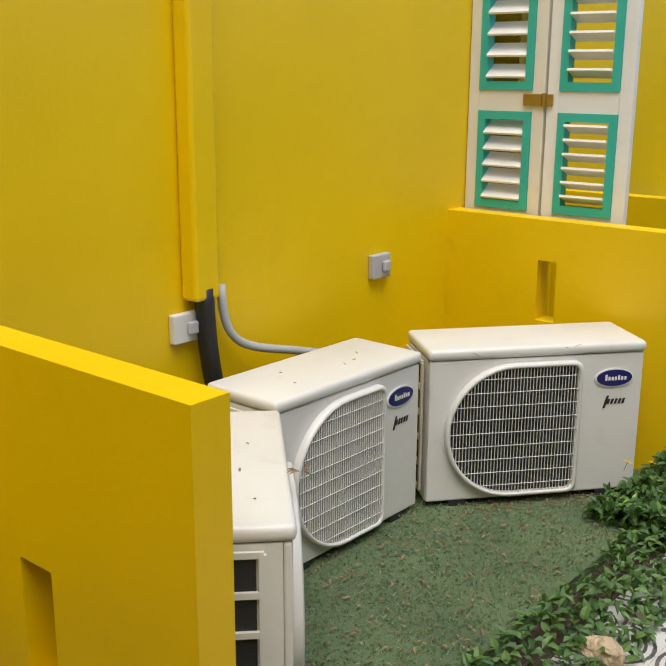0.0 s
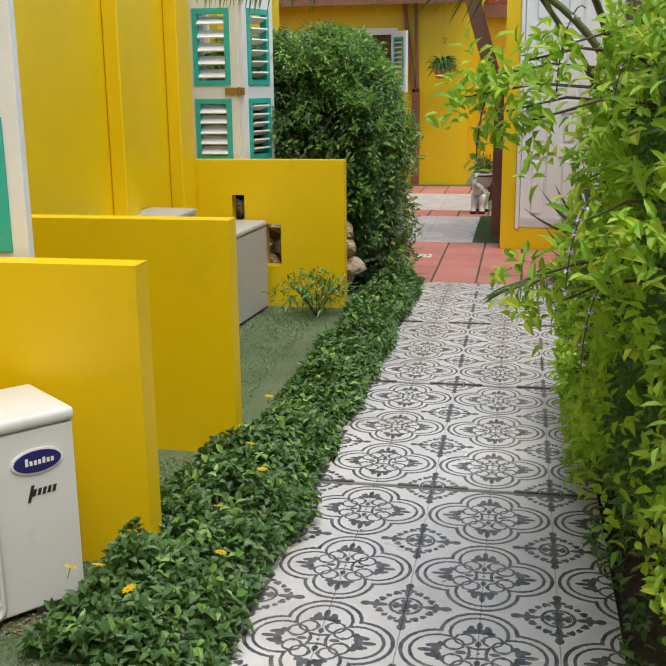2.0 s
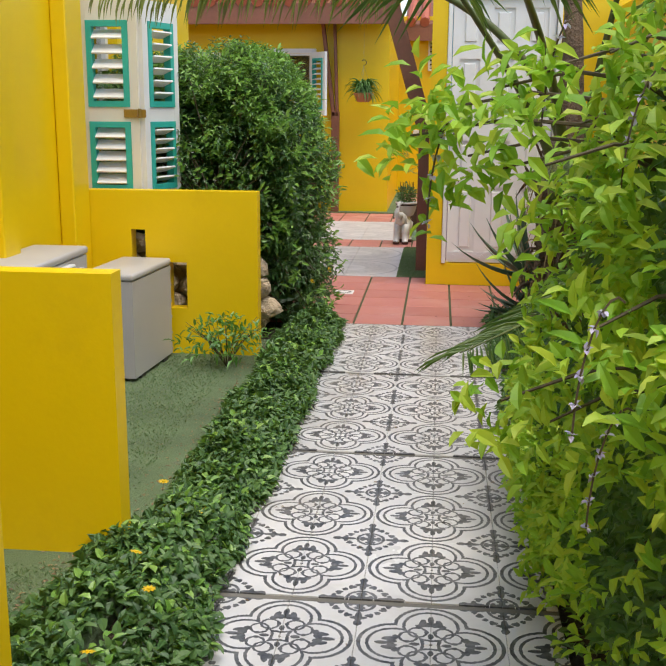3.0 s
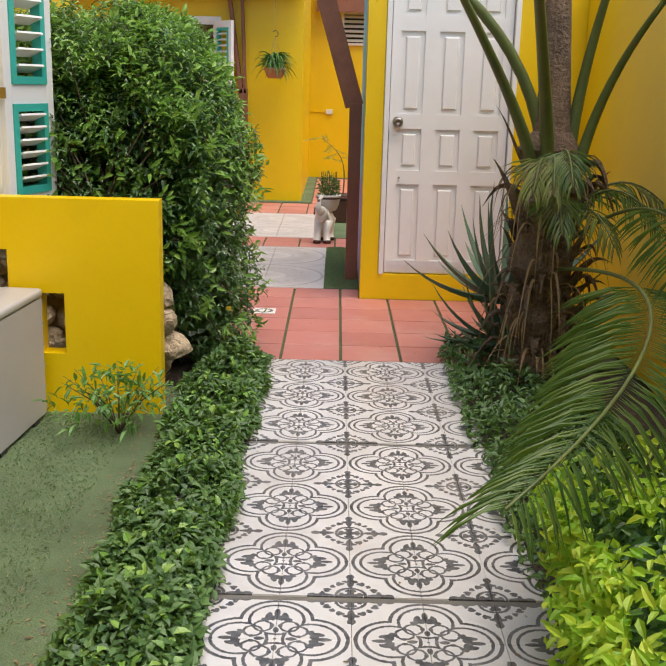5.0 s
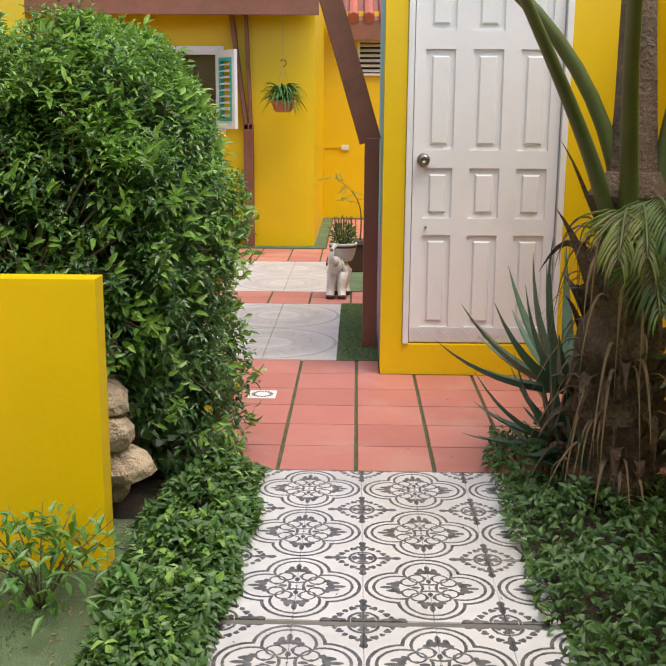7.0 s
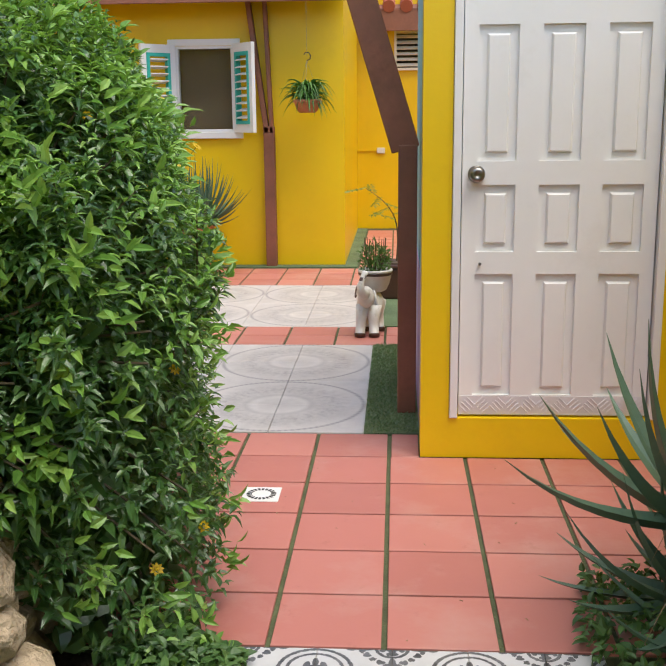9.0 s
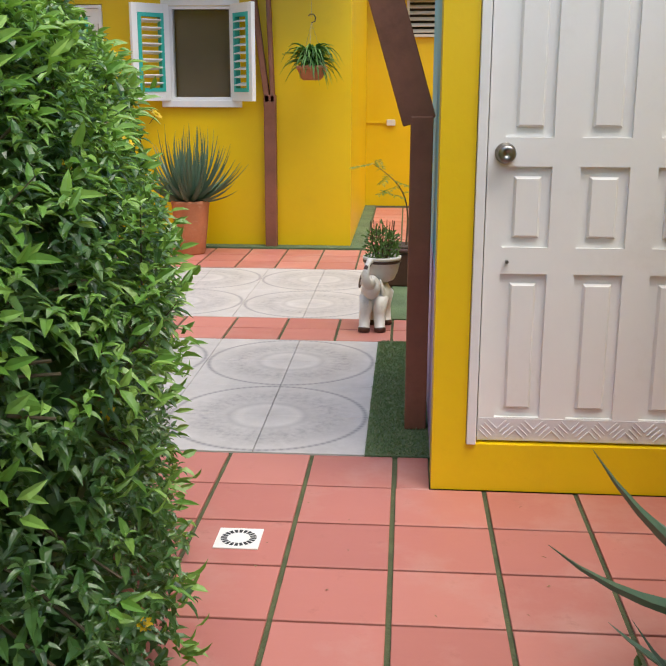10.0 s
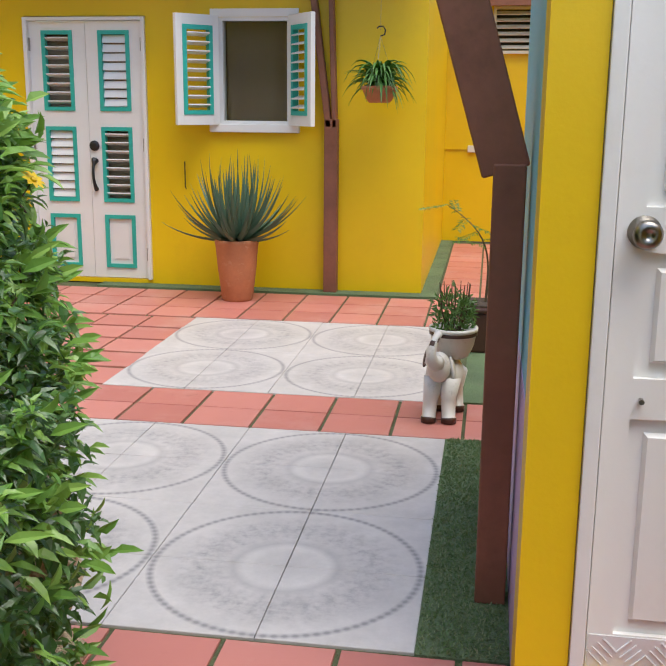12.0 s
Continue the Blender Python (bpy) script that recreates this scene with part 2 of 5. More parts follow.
def tile_mandala(name, ox, oy, py):
    """Pale tile with grey concentric circles round every second corner."""
    n = Nodes(name)
    p = n.position()
    x, y, _ = n.xyz(p)
    a = n.m("SUBTRACT", n.m("FLOORED_MODULO", n.m("SUBTRACT", x, ox - 0.435), 0.87), 0.435)
    b = n.m("SUBTRACT", n.m("FLOORED_MODULO", n.m("SUBTRACT", y, oy - py), 2 * py), py)
    b = n.m("MULTIPLY", b, 0.435 / py)
    r = n.m("SQRT", n.m("ADD", n.m("MULTIPLY", a, a), n.m("MULTIPLY", b, b)))
    ang = n.m("ARCTAN2", b, a)
    teeth = n.m("ADD", n.m("MULTIPLY", n.m("SINE", n.m("MULTIPLY", ang, 90)), 0.25), 0.75)
    petals = n.m("ADD", n.m("MULTIPLY", n.m("SINE", n.m("MULTIPLY", ang, 36)), 0.12), 0.62)
    grain = n.noise(30, 6, 0.7, p)

    def ring(c, w):
        return n.m("MAXIMUM", n.m("SUBTRACT", 1.0, n.m("DIVIDE", n.m("ABSOLUTE", n.m("SUBTRACT", r, c)), w)), 0.0)

    grey = n.m("MULTIPLY", n.m("MULTIPLY", ring(0.420, 0.016), 1.3), teeth)
    grey = n.m("ADD", grey, n.m("MULTIPLY", n.m("MULTIPLY", ring(0.27, 0.12), petals), n.m("MULTIPLY", n.m("POWER", grain, 3.0), 5.0)))
    grey = n.m("ADD", grey, n.m("MULTIPLY", ring(0.165, 0.03), 0.35))
    grey = n.m("ADD", grey, n.m("MULTIPLY", ring(0.0, 0.11), 0.30))
    lite = n.m("MULTIPLY", ring(0.13, 0.03), n.m("MULTIPLY", teeth, grain))
    col = n.ramp(n.noise(5, 8, 0.75, p), (0.36, (0.45, 0.425, 0.405)), (0.7, (0.58, 0.545, 0.52)))
    col = n.mix(n.m("MINIMUM", n.m("MULTIPLY", grey, 0.85), 0.85), col, (0.20, 0.19, 0.195))
    col = n.mix(n.m("MULTIPLY", lite, 0.4), col, (0.70, 0.67, 0.64))
    n.bump(n.noise(60, 4, 0.6, p), 0.08, 0.002)
    return n.done(col, 0.42)


def glass_dark():
    n = Nodes("window_glass")
    n.b.inputs["Transmission Weight"].default_value = 1.0
    n.b.inputs["IOR"].default_value = 1.45
    return n.done((0.75, 0.78, 0.76), 0.02)


GLASS = glass_dark()


# ---- helpers for meshes ----
def box(bm, x0, x1, y0, y1, z0, z1, bevel=0.0, seg=2):
    vs = [bm.verts.new((x, y, z)) for z in (z0, z1) for y in (y0, y1) for x in (x0, x1)]
    fs = [bm.faces.new([vs[i] for i in f]) for f in ((0, 2, 3, 1), (4, 5, 7, 6), (0, 1, 5, 4), (2, 6, 7, 3), (0, 4, 6, 2), (1, 3, 7, 5))]
    if bevel:
        es = list({e for f in fs for e in f.edges})
        bmesh.ops.bevel(bm, geom=es, offset=bevel, segments=seg, profile=0.5, affect="EDGES")
    return bm


def boxes(*args, bevel=0.0):
    bm = bmesh.new()
    for a in args:
        box(bm, *a, bevel=bevel)
    return bm


def part(name, bm, material, parent=None, label="", smooth=False):
    """Links a bmesh as one mesh object under a thing or a part."""
    me = bpy.data.meshes.new(name)
    bm.to_mesh(me)
    bm.free()
    me.materials.append(material)
    if smooth:
        me.polygons.foreach_set("use_smooth", [True] * len(me.polygons))
    ob = new(name, me)
    ob.parent = parent
    return tagged(ob, label) if label else ob


def thing(name, m, label, category, group=""):
    ob = new(name)
    ob.matrix_world = m
    ob.empty_display_size = 0.1
    return tagged(ob, label, category, group)


def structure(name, bm, material, label="", category=""):
    return tagged(part(name, bm, material), label, category, kind="structure")


def tube(bm, points, radii, sides=8, caps=True):
    """A tube along points with a radius at each."""
    pts = [Vector(p) for p in points]
    rings = []
    side = None
    for i, p in enumerate(pts):
        d = (pts[min(i + 1, len(pts) - 1)] - pts[max(i - 1, 0)]).normalized()
        if side is None:
            side = d.orthogonal().normalized()
        side = (side - d * side.dot(d)).normalized()
        up = d.cross(side)
        r = radii[i] if isinstance(radii, (list, tuple)) else radii
        rings.append([bm.verts.new(p + (side * math.cos(t) + up * math.sin(t)) * r) for t in (2 * math.pi * k / sides for k in range(sides))])
    for a, b in zip(rings, rings[1:]):
        for k in range(sides):
            bm.faces.new((a[k], a[(k + 1) % sides], b[(k + 1) % sides], b[k]))
    if caps:
        bm.faces.new(rings[0][::-1])
        bm.faces.new(rings[-1])
    return bm


def lathe(bm, profile, sides=28, cx=0.0, cy=0.0, wobble=0.0):
    rings = []
    for r, z in profile:
        rings.append([bm.verts.new((cx + r * math.cos(t) * (1 + wobble * math.sin(3 * t)), cy + r * math.sin(t), z)) for t in (2 * math.pi * k / sides for k in range(sides))])
    for a, b in zip(rings, rings[1:]):
        for k in range(sides):
            bm.faces.new((a[k], a[(k + 1) % sides], b[(k + 1) % sides], b[k]))
    bm.faces.new(rings[0][::-1])
    bm.faces.new(rings[-1])
    return bm


def bezier(a, b, c, d, n=14):
    a, b, c, d = Vector(a), Vector(b), Vector(c), Vector(d)
    return [a * (1 - t) ** 3 + b * 3 * t * (1 - t) ** 2 + c * 3 * t * t * (1 - t) + d * t ** 3 for t in (i / n for i in range(n + 1))]


def mesh_arrays(name, verts, faces, material, parent=None, label=""):
    me = bpy.data.meshes.new(name)
    me.from_pydata(verts.tolist() if hasattr(verts, "tolist") else verts, [], faces)
    me.materials.append(material)
    ob = new(name, me)
    ob.parent = parent
    return tagged(ob, label) if label else ob


RNG = np.random.default_rng(7)


def unit(a):
    return a / np.maximum(np.linalg.norm(a, axis=1, keepdims=True), 1e-9)


def leaves(name, at, along, up, length, width, material, parent=None, label="", fold=0.25, curl=0.25):
    """Many small pointed leaves, each folded along its midrib and curled down. All arguments are arrays."""
    n = len(at)
    along = unit(along)
    side = unit(np.cross(along, up))
    nor = np.cross(side, along)
    L, W = length[:, None], width[:, None]
    cu = curl * L
    v = np.stack([
        at,
        at + along * L * 0.35 - side * W * 0.5 + nor * fold * W,
        at + along * L * 0.35 - nor * cu * 0.05,
        at + along * L * 0.35 + side * W * 0.5 + nor * fold * W,
        at + along * L * 0.72 - side * W * 0.36 + nor * (fold * W * 0.7 - cu * 0.4),
        at + along * L * 0.72 - nor * cu * 0.5,
        at + along * L * 0.72 + side * W * 0.36 + nor * (fold * W * 0.7 - cu * 0.4),
        at + along * L - nor * cu,
    ], axis=1).reshape(-1, 3)
    base = np.array([(0, 2, 1), (0, 3, 2), (7, 4, 5), (7, 5, 6)])
    quads = np.array([(1, 2, 5, 4), (2, 3, 6, 5)])
    off = (np.arange(n) * 8)[:, None, None]
    faces = (base[None] + off).reshape(-1, 3).tolist() + (quads[None] + off).reshape(-1, 4).tolist()
    return mesh_arrays(name, v, faces, material, parent, label)


def strips(name, curves, widths, material, parent=None, label="", thick=0.35):
    """Fleshy or ribbon leaves: each curve becomes a tapered, keeled blade."""
    vs, fs = [], []
    for pts, w in zip(curves, widths):
        pts = [Vector(p) for p in pts]
        k = len(pts)
        start = len(vs)
        for i, p in enumerate(pts):
            d = (pts[min(i + 1, k - 1)] - pts[max(i - 1, 0)]).normalized()
            s = d.cross(Vector((0, 0, 1)))
            s = s.normalized() if s.length > 1e-3 else Vector((1, 0, 0))
            u = s.cross(d)
            t = i / (k - 1)
            h = w * 0.5 * (min(1.0, 0.75 + t) * (1 - t ** 1.6) + 0.02)
            vs += [p - s * h + u * h * 0.5, p - u * h * thick, p + s * h + u * h * 0.5, p + u * h * 0.15]
        for i in range(k - 1):
            a = start + 4 * i
            for j in range(4):
                fs.append((a + j, a + (j + 1) % 4, a + 4 + (j + 1) % 4, a + 4 + j))
    return mesh_arrays(name, [tuple(v) for v in vs], fs, material, parent, label)


# ---- ground and floors ----
bm = bmesh.new()
bmesh.ops.create_grid(bm, x_segments=1, y_segments=1, size=400)
ground = structure("ground", bm, SOIL, "bare brown garden soil with litter", "ground")
ground.location.z = -0.035

turf_strip = structure("turf_strip", boxes((-1.785, -0.66, -6.7, -2.35, -0.034, 0.0), (-1.785, -0.72, -10.14, -6.7, -0.034, 0.0)), TURF, "worn green artificial turf around the condensers", "artificial turf")
structure("turf_side", boxes((-0.115, 0.14, -0.002, 1.745, -0.034, 0.004), (-0.06, 0.14, 2.30, 4.95, -0.034, 0.004)), TURF, "strip of green artificial turf beside the post", "artificial turf")
structure("turf_edge", boxes((-3.0, -0.46, 4.95, 5.105, -0.034, 0.006), (-0.46, -0.34, 4.97, 8.2, -0.034, 0.006)), TURF, "narrow green turf border along the wall foot", "artificial turf")
bed = structure("patio_floor", boxes((-1.78, 1.49, -1.83, -0.001, -0.034, -0.0095), (-5, 2.5, 0.0, 8.2, -0.034, -0.0097)), MOSS, "square red clay tiles with mossy green joints", "tile floor")
path_floor = structure("path_floor", boxes((-0.575, 0.578, -10.14, -1.832, -0.034, -0.006)), CONCRETE, "path of black and white patterned tiles between concrete joints", "path")


# ---- walls ----
T = 0.2
H = 3.1
X = -1.79
structure("wall_west", boxes((X - T, X, -10.35, -6.03, 0, H), (X - T, X, -6.03, -5.36, 0, 0.86), (X - T, X, -6.03, -5.36, 2.0, H), (X - T, X, -5.36, -2.56, 0, H),
          (X - T, X, -2.56, -1.9, 0, 0.86), (X - T, X, -2.56, -1.9, 2.0, H), (X - T, X, -1.9, -0.1, 0, H)), YELLOW, "tall yellow painted house wall", "wall")
for y0, y1 in ((-3.87, -3.70), (-2.99, -2.755)):
    structure("pilaster", boxes((X + 0.002, X + 0.085, y0, y1, 0, H), bevel=0.008), YELLOW, "yellow painted pilaster on the house wall", "pilaster")
structure("wall_court_south", boxes((-5.2, X - T - 0.002, -0.3, -0.1, 0, H)), YELLOW, "plain yellow courtyard wall", "wall")
structure("wall_court_west", boxes((-5.4, -5.2, -0.3, 5.3, 0, H)), YELLOW, "plain yellow courtyard wall", "wall")
# unseen wall, added to keep southern light off the nearest partition
structure("wall_behind", boxes((X + 0.002, 1.7, -10.35, -10.15, 0, 2.7)), YELLOW, "unseen yellow wall added to shade the first partition", "wall")
structure("wall_east", boxes((1.5, 1.7, -10.14, -0.31, 0, 2.1)), YELLOW, "bright yellow garden wall behind the plants", "wall")

DL, DR, DB, DT = 0.286, 1.046, 0.178, 2.17
structure("wall_north", boxes((0.13, DL - 0.04, -0.30, -0.12, 0, 2.9), (DL - 0.04, DR + 0.04, -0.30, -0.12, 0, DB - 0.008), (DL - 0.04, DR + 0.04, -0.30, -0.12, DT + 0.04, 2.9), (DR + 0.04, 1.7, -0.30, -0.12, 0, 2.9)), YELLOW,
          "yellow wall with a low plinth round the white door", "wall")
structure("wall_return", boxes((0.135, 0.33, -0.118, 1.1, 0.72, 2.9)), SKYBLUE, "sky blue painted side wall", "wall")
structure("wall_return_foot", boxes((0.133, 0.33, -0.118, 1.1, 0, 0.718)), LILAC, "lilac painted foot of the side wall", "wall")
structure("wall_shed", boxes((0.33, 2.7, 0.9, 1.1, 0, 2.9), (2.5, 2.7, 1.1, 8.4, 0, H)), YELLOW, "plain yellow wall", "wall")
structure("room_lining", boxes((DL - 0.1, 1.5, 0.55, 0.6, 0, 2.9)), DARKROOM, "dark inside of the store room", "wall")

FY = 5.11
FD0, FD1 = -3.561, -2.59
structure("wall_far", boxes((-5.4, FD0, FY, FY + T, 0, H), (FD0, FD1, FY, FY + T, 2.045, H), (FD0, FD1, FY, FY + T, 0, 0.035), (FD1, -2.02, FY, FY + T, 0, H), (-2.02, -1.47, FY, FY + T, 0, 1.255),
          (-2.02, -1.47, FY, FY + T, 2.03, H), (-1.47, -0.46, FY, FY + T, 0, H), (-0.66, -0.46, FY + T, 8.22, 0, H)), YELLOW, "yellow house wall across the courtyard", "wall")
structure("wall_back", boxes((-0.66, 0.02, 8.22, 8.42, 0, 2.75), (0.02, 0.5, 8.22, 8.42, 0, 1.95), (0.02, 0.5, 8.22, 8.42, 2.35, 2.75), (0.5, 2.7, 8.22, 8.42, 0, 2.75)), YELLOW, "bright yellow back wall", "wall")
structure("room_far", boxes((-2.3, -1.2, 6.4, 6.5, 0, H), (-2.4, -2.3, FY + T, 6.5, 0, H), (-1.2, -1.1, FY + T, 6.5, 0, H), (-2.4, -1.1, FY + T, 6.5, 2.9, 3.0)), DARKROOM, "dim room behind the window", "wall")
structure("room_west", boxes((X - 1.5, X - 1.4, -6.6, -1.4, 0, H), (X - 1.4, X - T, -6.6, -6.5, 0, H), (X - 1.4, X - T, -1.5, -1.4, 0, H), (X - 1.4, X - T, -6.5, -1.5, H - 0.1, H)), DARKROOM, "dim rooms behind the shuttered windows", "wall")

# eaves and roofs
def roof(name, x0, x1, y0, y1, z0, z1, label):
    """Clay roof rising from y0 to y1: rows of barrel tiles on a deck, and a fascia board."""
    r = thing(name, Matrix.Identity(4), label, "roof")
    r["kind"] = "structure"
    bm = bmesh.new()
    v = [bm.verts.new(c) for c in ((x0, y0, z0), (x1, y0, z0), (x1, y1, z1), (x0, y1, z1), (x0, y0, z0 - 0.03), (x1, y0, z0 - 0.03), (x1, y1, z1 - 0.03), (x0, y1, z1 - 0.03))]
    for f in ((0, 1, 2, 3), (7, 6, 5, 4), (4, 5, 1, 0), (5, 6, 2, 1), (6, 7, 3, 2), (7, 4, 0, 3)):
        bm.faces.new([v[i] for i in f])
    part("deck", bm, BROWN, r)
    bm = bmesh.new()
    k = int((x1 - x0) / 0.2)
    for i in range(k):
        x = x0 + (i + 0.5) * (x1 - x0) / k
        tube(bm, [(x, y0 - 0.06, z0 + 0.02), (x, y1, z1 + 0.02)], [0.075, 0.06], 8)
    part("barrel_tiles", bm, ROOF, r, "rows of red clay barrel tiles")
    part("fascia", boxes((x0, x1, y0 - 0.03, y0 - 0.005, z0 - 0.255, z0 - 0.01), bevel=0.004), BROWN, r, "brown painted fascia board")
    return r


roof("roof_far", -5.4, -0.40, 4.72, 8.2, 2.62, 3.6, "red clay tiled roof with a brown fascia")
roof("roof_back", -0.38, 2.7, 8.0, 10.5, 2.62, 3.4, "red clay tiled roof of the back house")

# low partitions between the condensers
def partition(y0, y1, x1, h, slots):
    """A rounded low wall with upright slots cut through: built of strips round each slot."""
    w = thing("partition_wall", pose(0, 0, 0), "low yellow painted garden partition wall", "wall", "partitions by the house wall")
    w["kind"] = "structure"
    bm = bmesh.new()
    xs = sorted({X, x1, *[s for a, b, c, d in slots for s in (a, b)]})
    for a, b in zip(xs, xs[1:]):
        cut = [(c, d) for p, q, c, d in slots if p <= a + 1e-6 and q >= b - 1e-6]
        lo = 0.0
        for c, d in sorted(cut):
            box(bm, a, b, y0, y1, lo, c)
            lo = d
        box(bm, a, b, y0, y1, lo, h)
    bmesh.ops.remove_doubles(bm, verts=bm.verts, dist=1e-5)
    part("masonry", bm, YELLOW, w)
    return w


partition(-8.545, -8.455, -0.76, 0.90, [(-1.31, -1.20, 0.14, 0.44)])
partition(-6.22, -6.13, -0.73, 0.89, [(-1.375, -1.295, 0.50, 0.735)])
partition(-5.30, -5.21, -0.74, 0.89, [])
partition(-2.75, -2.66, -0.77, 0.915, [(-1.48, -1.40, 0.45, 0.70), (-1.27, -1.17, 0.26, 0.52)])


# ---- louvred shutters, windows and doors ----
def louvre_panel(parent, x0, x1, z0, z1, closed=False, border=TEAL, slat=WHITE, count=6, tilt=38):
    """A moulded border round tilted slats, in the plane y = 0."""
    b = 0.032
    part("moulding", boxes((x0, x1, -0.024, 0.024, z1 - b, z1), (x0, x1, -0.024, 0.024, z0, z0 + b), (x0, x0 + b, -0.0235, 0.0235, z0 + b, z1 - b), (x1 - b, x1, -0.0235, 0.0235, z0 + b, z1 - b)), border, parent, "teal painted moulding")
    t = radians(78 if closed else tilt)
    step = (z1 - z0 - 2 * b) / count
    for i in range(count):
        z = z0 + b + (i + 0.5) * step
        bm = box(bmesh.new(), x0 + b, x1 - b, -0.038, 0.038, -0.0045, 0.0045)
        bmesh.ops.rotate(bm, verts=bm.verts, cent=(0, 0, 0), matrix=Matrix.Rotation(t, 3, "X"))
        bmesh.ops.translate(bm, verts=bm.verts, vec=(0, 0, z))
        part("slat", bm, slat, parent)


def leaf_board(parent, w, z0, z1, panels, material, name="board", d=0.018):
    """Stiles and rails round the panels of one shutter leaf or door leaf. Panels: (x0, x1, z0, z1)."""
    if name == "board":
        px0, px1 = panels[0][0], panels[0][1]
        part("stile", boxes((0, px0, -d, d, z0, z1), bevel=0.003), material, parent)
        part("stile", boxes((px1, w, -d, d, z0, z1), bevel=0.003), material, parent)
        cuts = [z0] + [c for p in sorted(panels, key=lambda q: q[2]) for c in p[2:]] + [z1]
        for a, b in zip(cuts[::2], cuts[1::2]):
            part("rail", boxes((px0, px1, -d * 0.97, d * 0.97, a, b)), material, parent)
        return None
    bm = bmesh.new()
    px0, px1 = panels[0][0], panels[0][1]
    box(bm, 0, px0, -d, d, z0, z1)
    box(bm, px1, w, -d, d, z0, z1)
    lo = z0
    for p in sorted(panels, key=lambda q: q[2]):
        box(bm, px0, px1, -d * 0.97, d * 0.97, lo, p[2])
        lo = p[3]
    box(bm, px0, px1, -d * 0.97, d * 0.97, lo, z1)
    return part(name, bm, material, parent)


def shutter(m, w, z0, z1, panels, label, material=WHITE, count=6, tilt=38):
    s = thing("shutter", m, label, "shutter", "open window shutters")
    leaf_board(s, w, z0, z1, panels, material)
    for p in panels:
        louvre_panel(s, *p, count=count, tilt=tilt)
    return s


W1 = 0.335
pan = [(0.05, 0.285, 0.90, 1.28), (0.05, 0.285, 1.36, 1.82)]
for y, turn in ((-6.085, 2), (-2.595, 70)):
    near = shutter(pose(X + 0.004, y, 0), W1, 0.85, 1.93, pan, "open white louvred shutter with teal mouldings on the yellow wall", CREAM, 5, 38)
    a = shutter(pose(X + 0.004 + W1 + 0.012, y, 0, 0, 0, turn), W1, 0.85, 1.93, pan, "white louvred shutter leaf folded out on a brass hinge", WHITE, 6, -22)
    h = thing("hinge", pose(X + 0.004 + W1 + 0.006, y - 0.024, 1.325), "old brass shutter hinge", "hinge")
    part("plate", boxes((-0.09, -0.012, -0.004, 0.003, -0.022, 0.022), (0.008, 0.035, -0.004, 0.003, -0.022, 0.022), bevel=0.001), BRASS, h)
    part("knuckle", tube(bmesh.new(), [(0, -0.004, -0.026), (0, -0.004, 0.026)], 0.009, 8), BRASS, h)
for i, (y0, y1) in enumerate(((-6.03, -5.36), (-2.56, -1.9))):
    w = thing("window_%d" % (i + 1), pose(X, y0, 0), "dark window in a white painted surround", "window")
    w["kind"] = "structure"
    k = y1 - y0
    part("window_frame", boxes((-0.12, -0.06, 0, 0.05, 0.86, 2.0), (-0.12, -0.06, k - 0.05, k, 0.86, 2.0), (-0.12, -0.06, 0.05, k - 0.05, 0.86, 0.91), (-0.12, -0.06, 0.05, k - 0.05, 1.95, 2.0)), WHITE, w)
    p = part("pane", boxes((-0.093, -0.087, 0.05, k - 0.05, 0.91, 1.95)), GLASS, w)
    p.visible_shadow = False

# white panelled door
door = thing("door_1", pose(DL, -0.262, DB), "white panelled wooden door in the yellow wall", "door")
door["kind"] = "structure"
DW, DH = DR - DL, DT - DB
cols = ((0.056, 0.209), (0.299, 0.457), (0.546, 0.705))
rows = ((0.086, 0.588), (0.677, 0.942), (1.035, 1.548), (1.64, 1.915))
bm = bmesh.new()
box(bm, 0, DW, 0.0, 0.03, 0, DH)
xs = [0] + [c for p in cols for c in p] + [DW]
for i in range(0, 8, 2):
    box(bm, xs[i], xs[i + 1], -0.014, 0.0, 0, DH)
zs = [0] + [c for p in rows for c in p] + [DH]
for i in range(0, 10, 2):
    for x0, x1 in cols:
        box(bm, x0, x1, -0.0138, 0.0, zs[i], zs[i + 1])
part("leaf", bm, WHITE, door)
for x0, x1 in cols:
    for z0, z1 in rows:
        bm = bmesh.new()
        a, b = 0.032, 0.040
        ring1 = [bm.verts.new((x, -0.001, z)) for x, z in ((x0 + a, z0 + a), (x1 - a, z0 + a), (x1 - a, z1 - a), (x0 + a, z1 - a))]
        ring2 = [bm.verts.new((x, -0.0135, z)) for x, z in ((x0 + b, z0 + b), (x1 - b, z0 + b), (x1 - b, z1 - b), (x0 + b, z1 - b))]
        for k in range(4):
            bm.faces.new((ring1[k], ring1[(k + 1) % 4], ring2[(k + 1) % 4], ring2[k]))
        bm.faces.new(ring2)
        part("raised_panel", bm, WHITE, door)
part("door_frame", boxes((-0.038, -0.006, -0.05, 0.06, -0.006, DH + 0.035), (DW + 0.006, DW + 0.038, -0.05, 0.06, -0.006, DH + 0.035), (-0.006, DW + 0.006, -0.05, 0.06, DH + 0.005, DH + 0.035), bevel=0.003), WHITE, door, "white door frame")
kp = part("kick_plate", boxes((0.004, DW - 0.004, -0.017, -0.0142, 0.004, 0.082)), PLATE, door, "checkered aluminium kick plate")
bm = bmesh.new()
for i in range(12):
    x = 0.035 + i * (DW - 0.07) / 11
    for j in range(4):
        o = (j - 1.5) * 0.011
        sg = 1 if i % 2 else -1
        tube(bm, [(x - 0.016 + o, -0.0185, 0.043 - sg * (0.016 + o)), (x + 0.016 + o, -0.0185, 0.043 + sg * (0.016 - o))], 0.0022, 5)
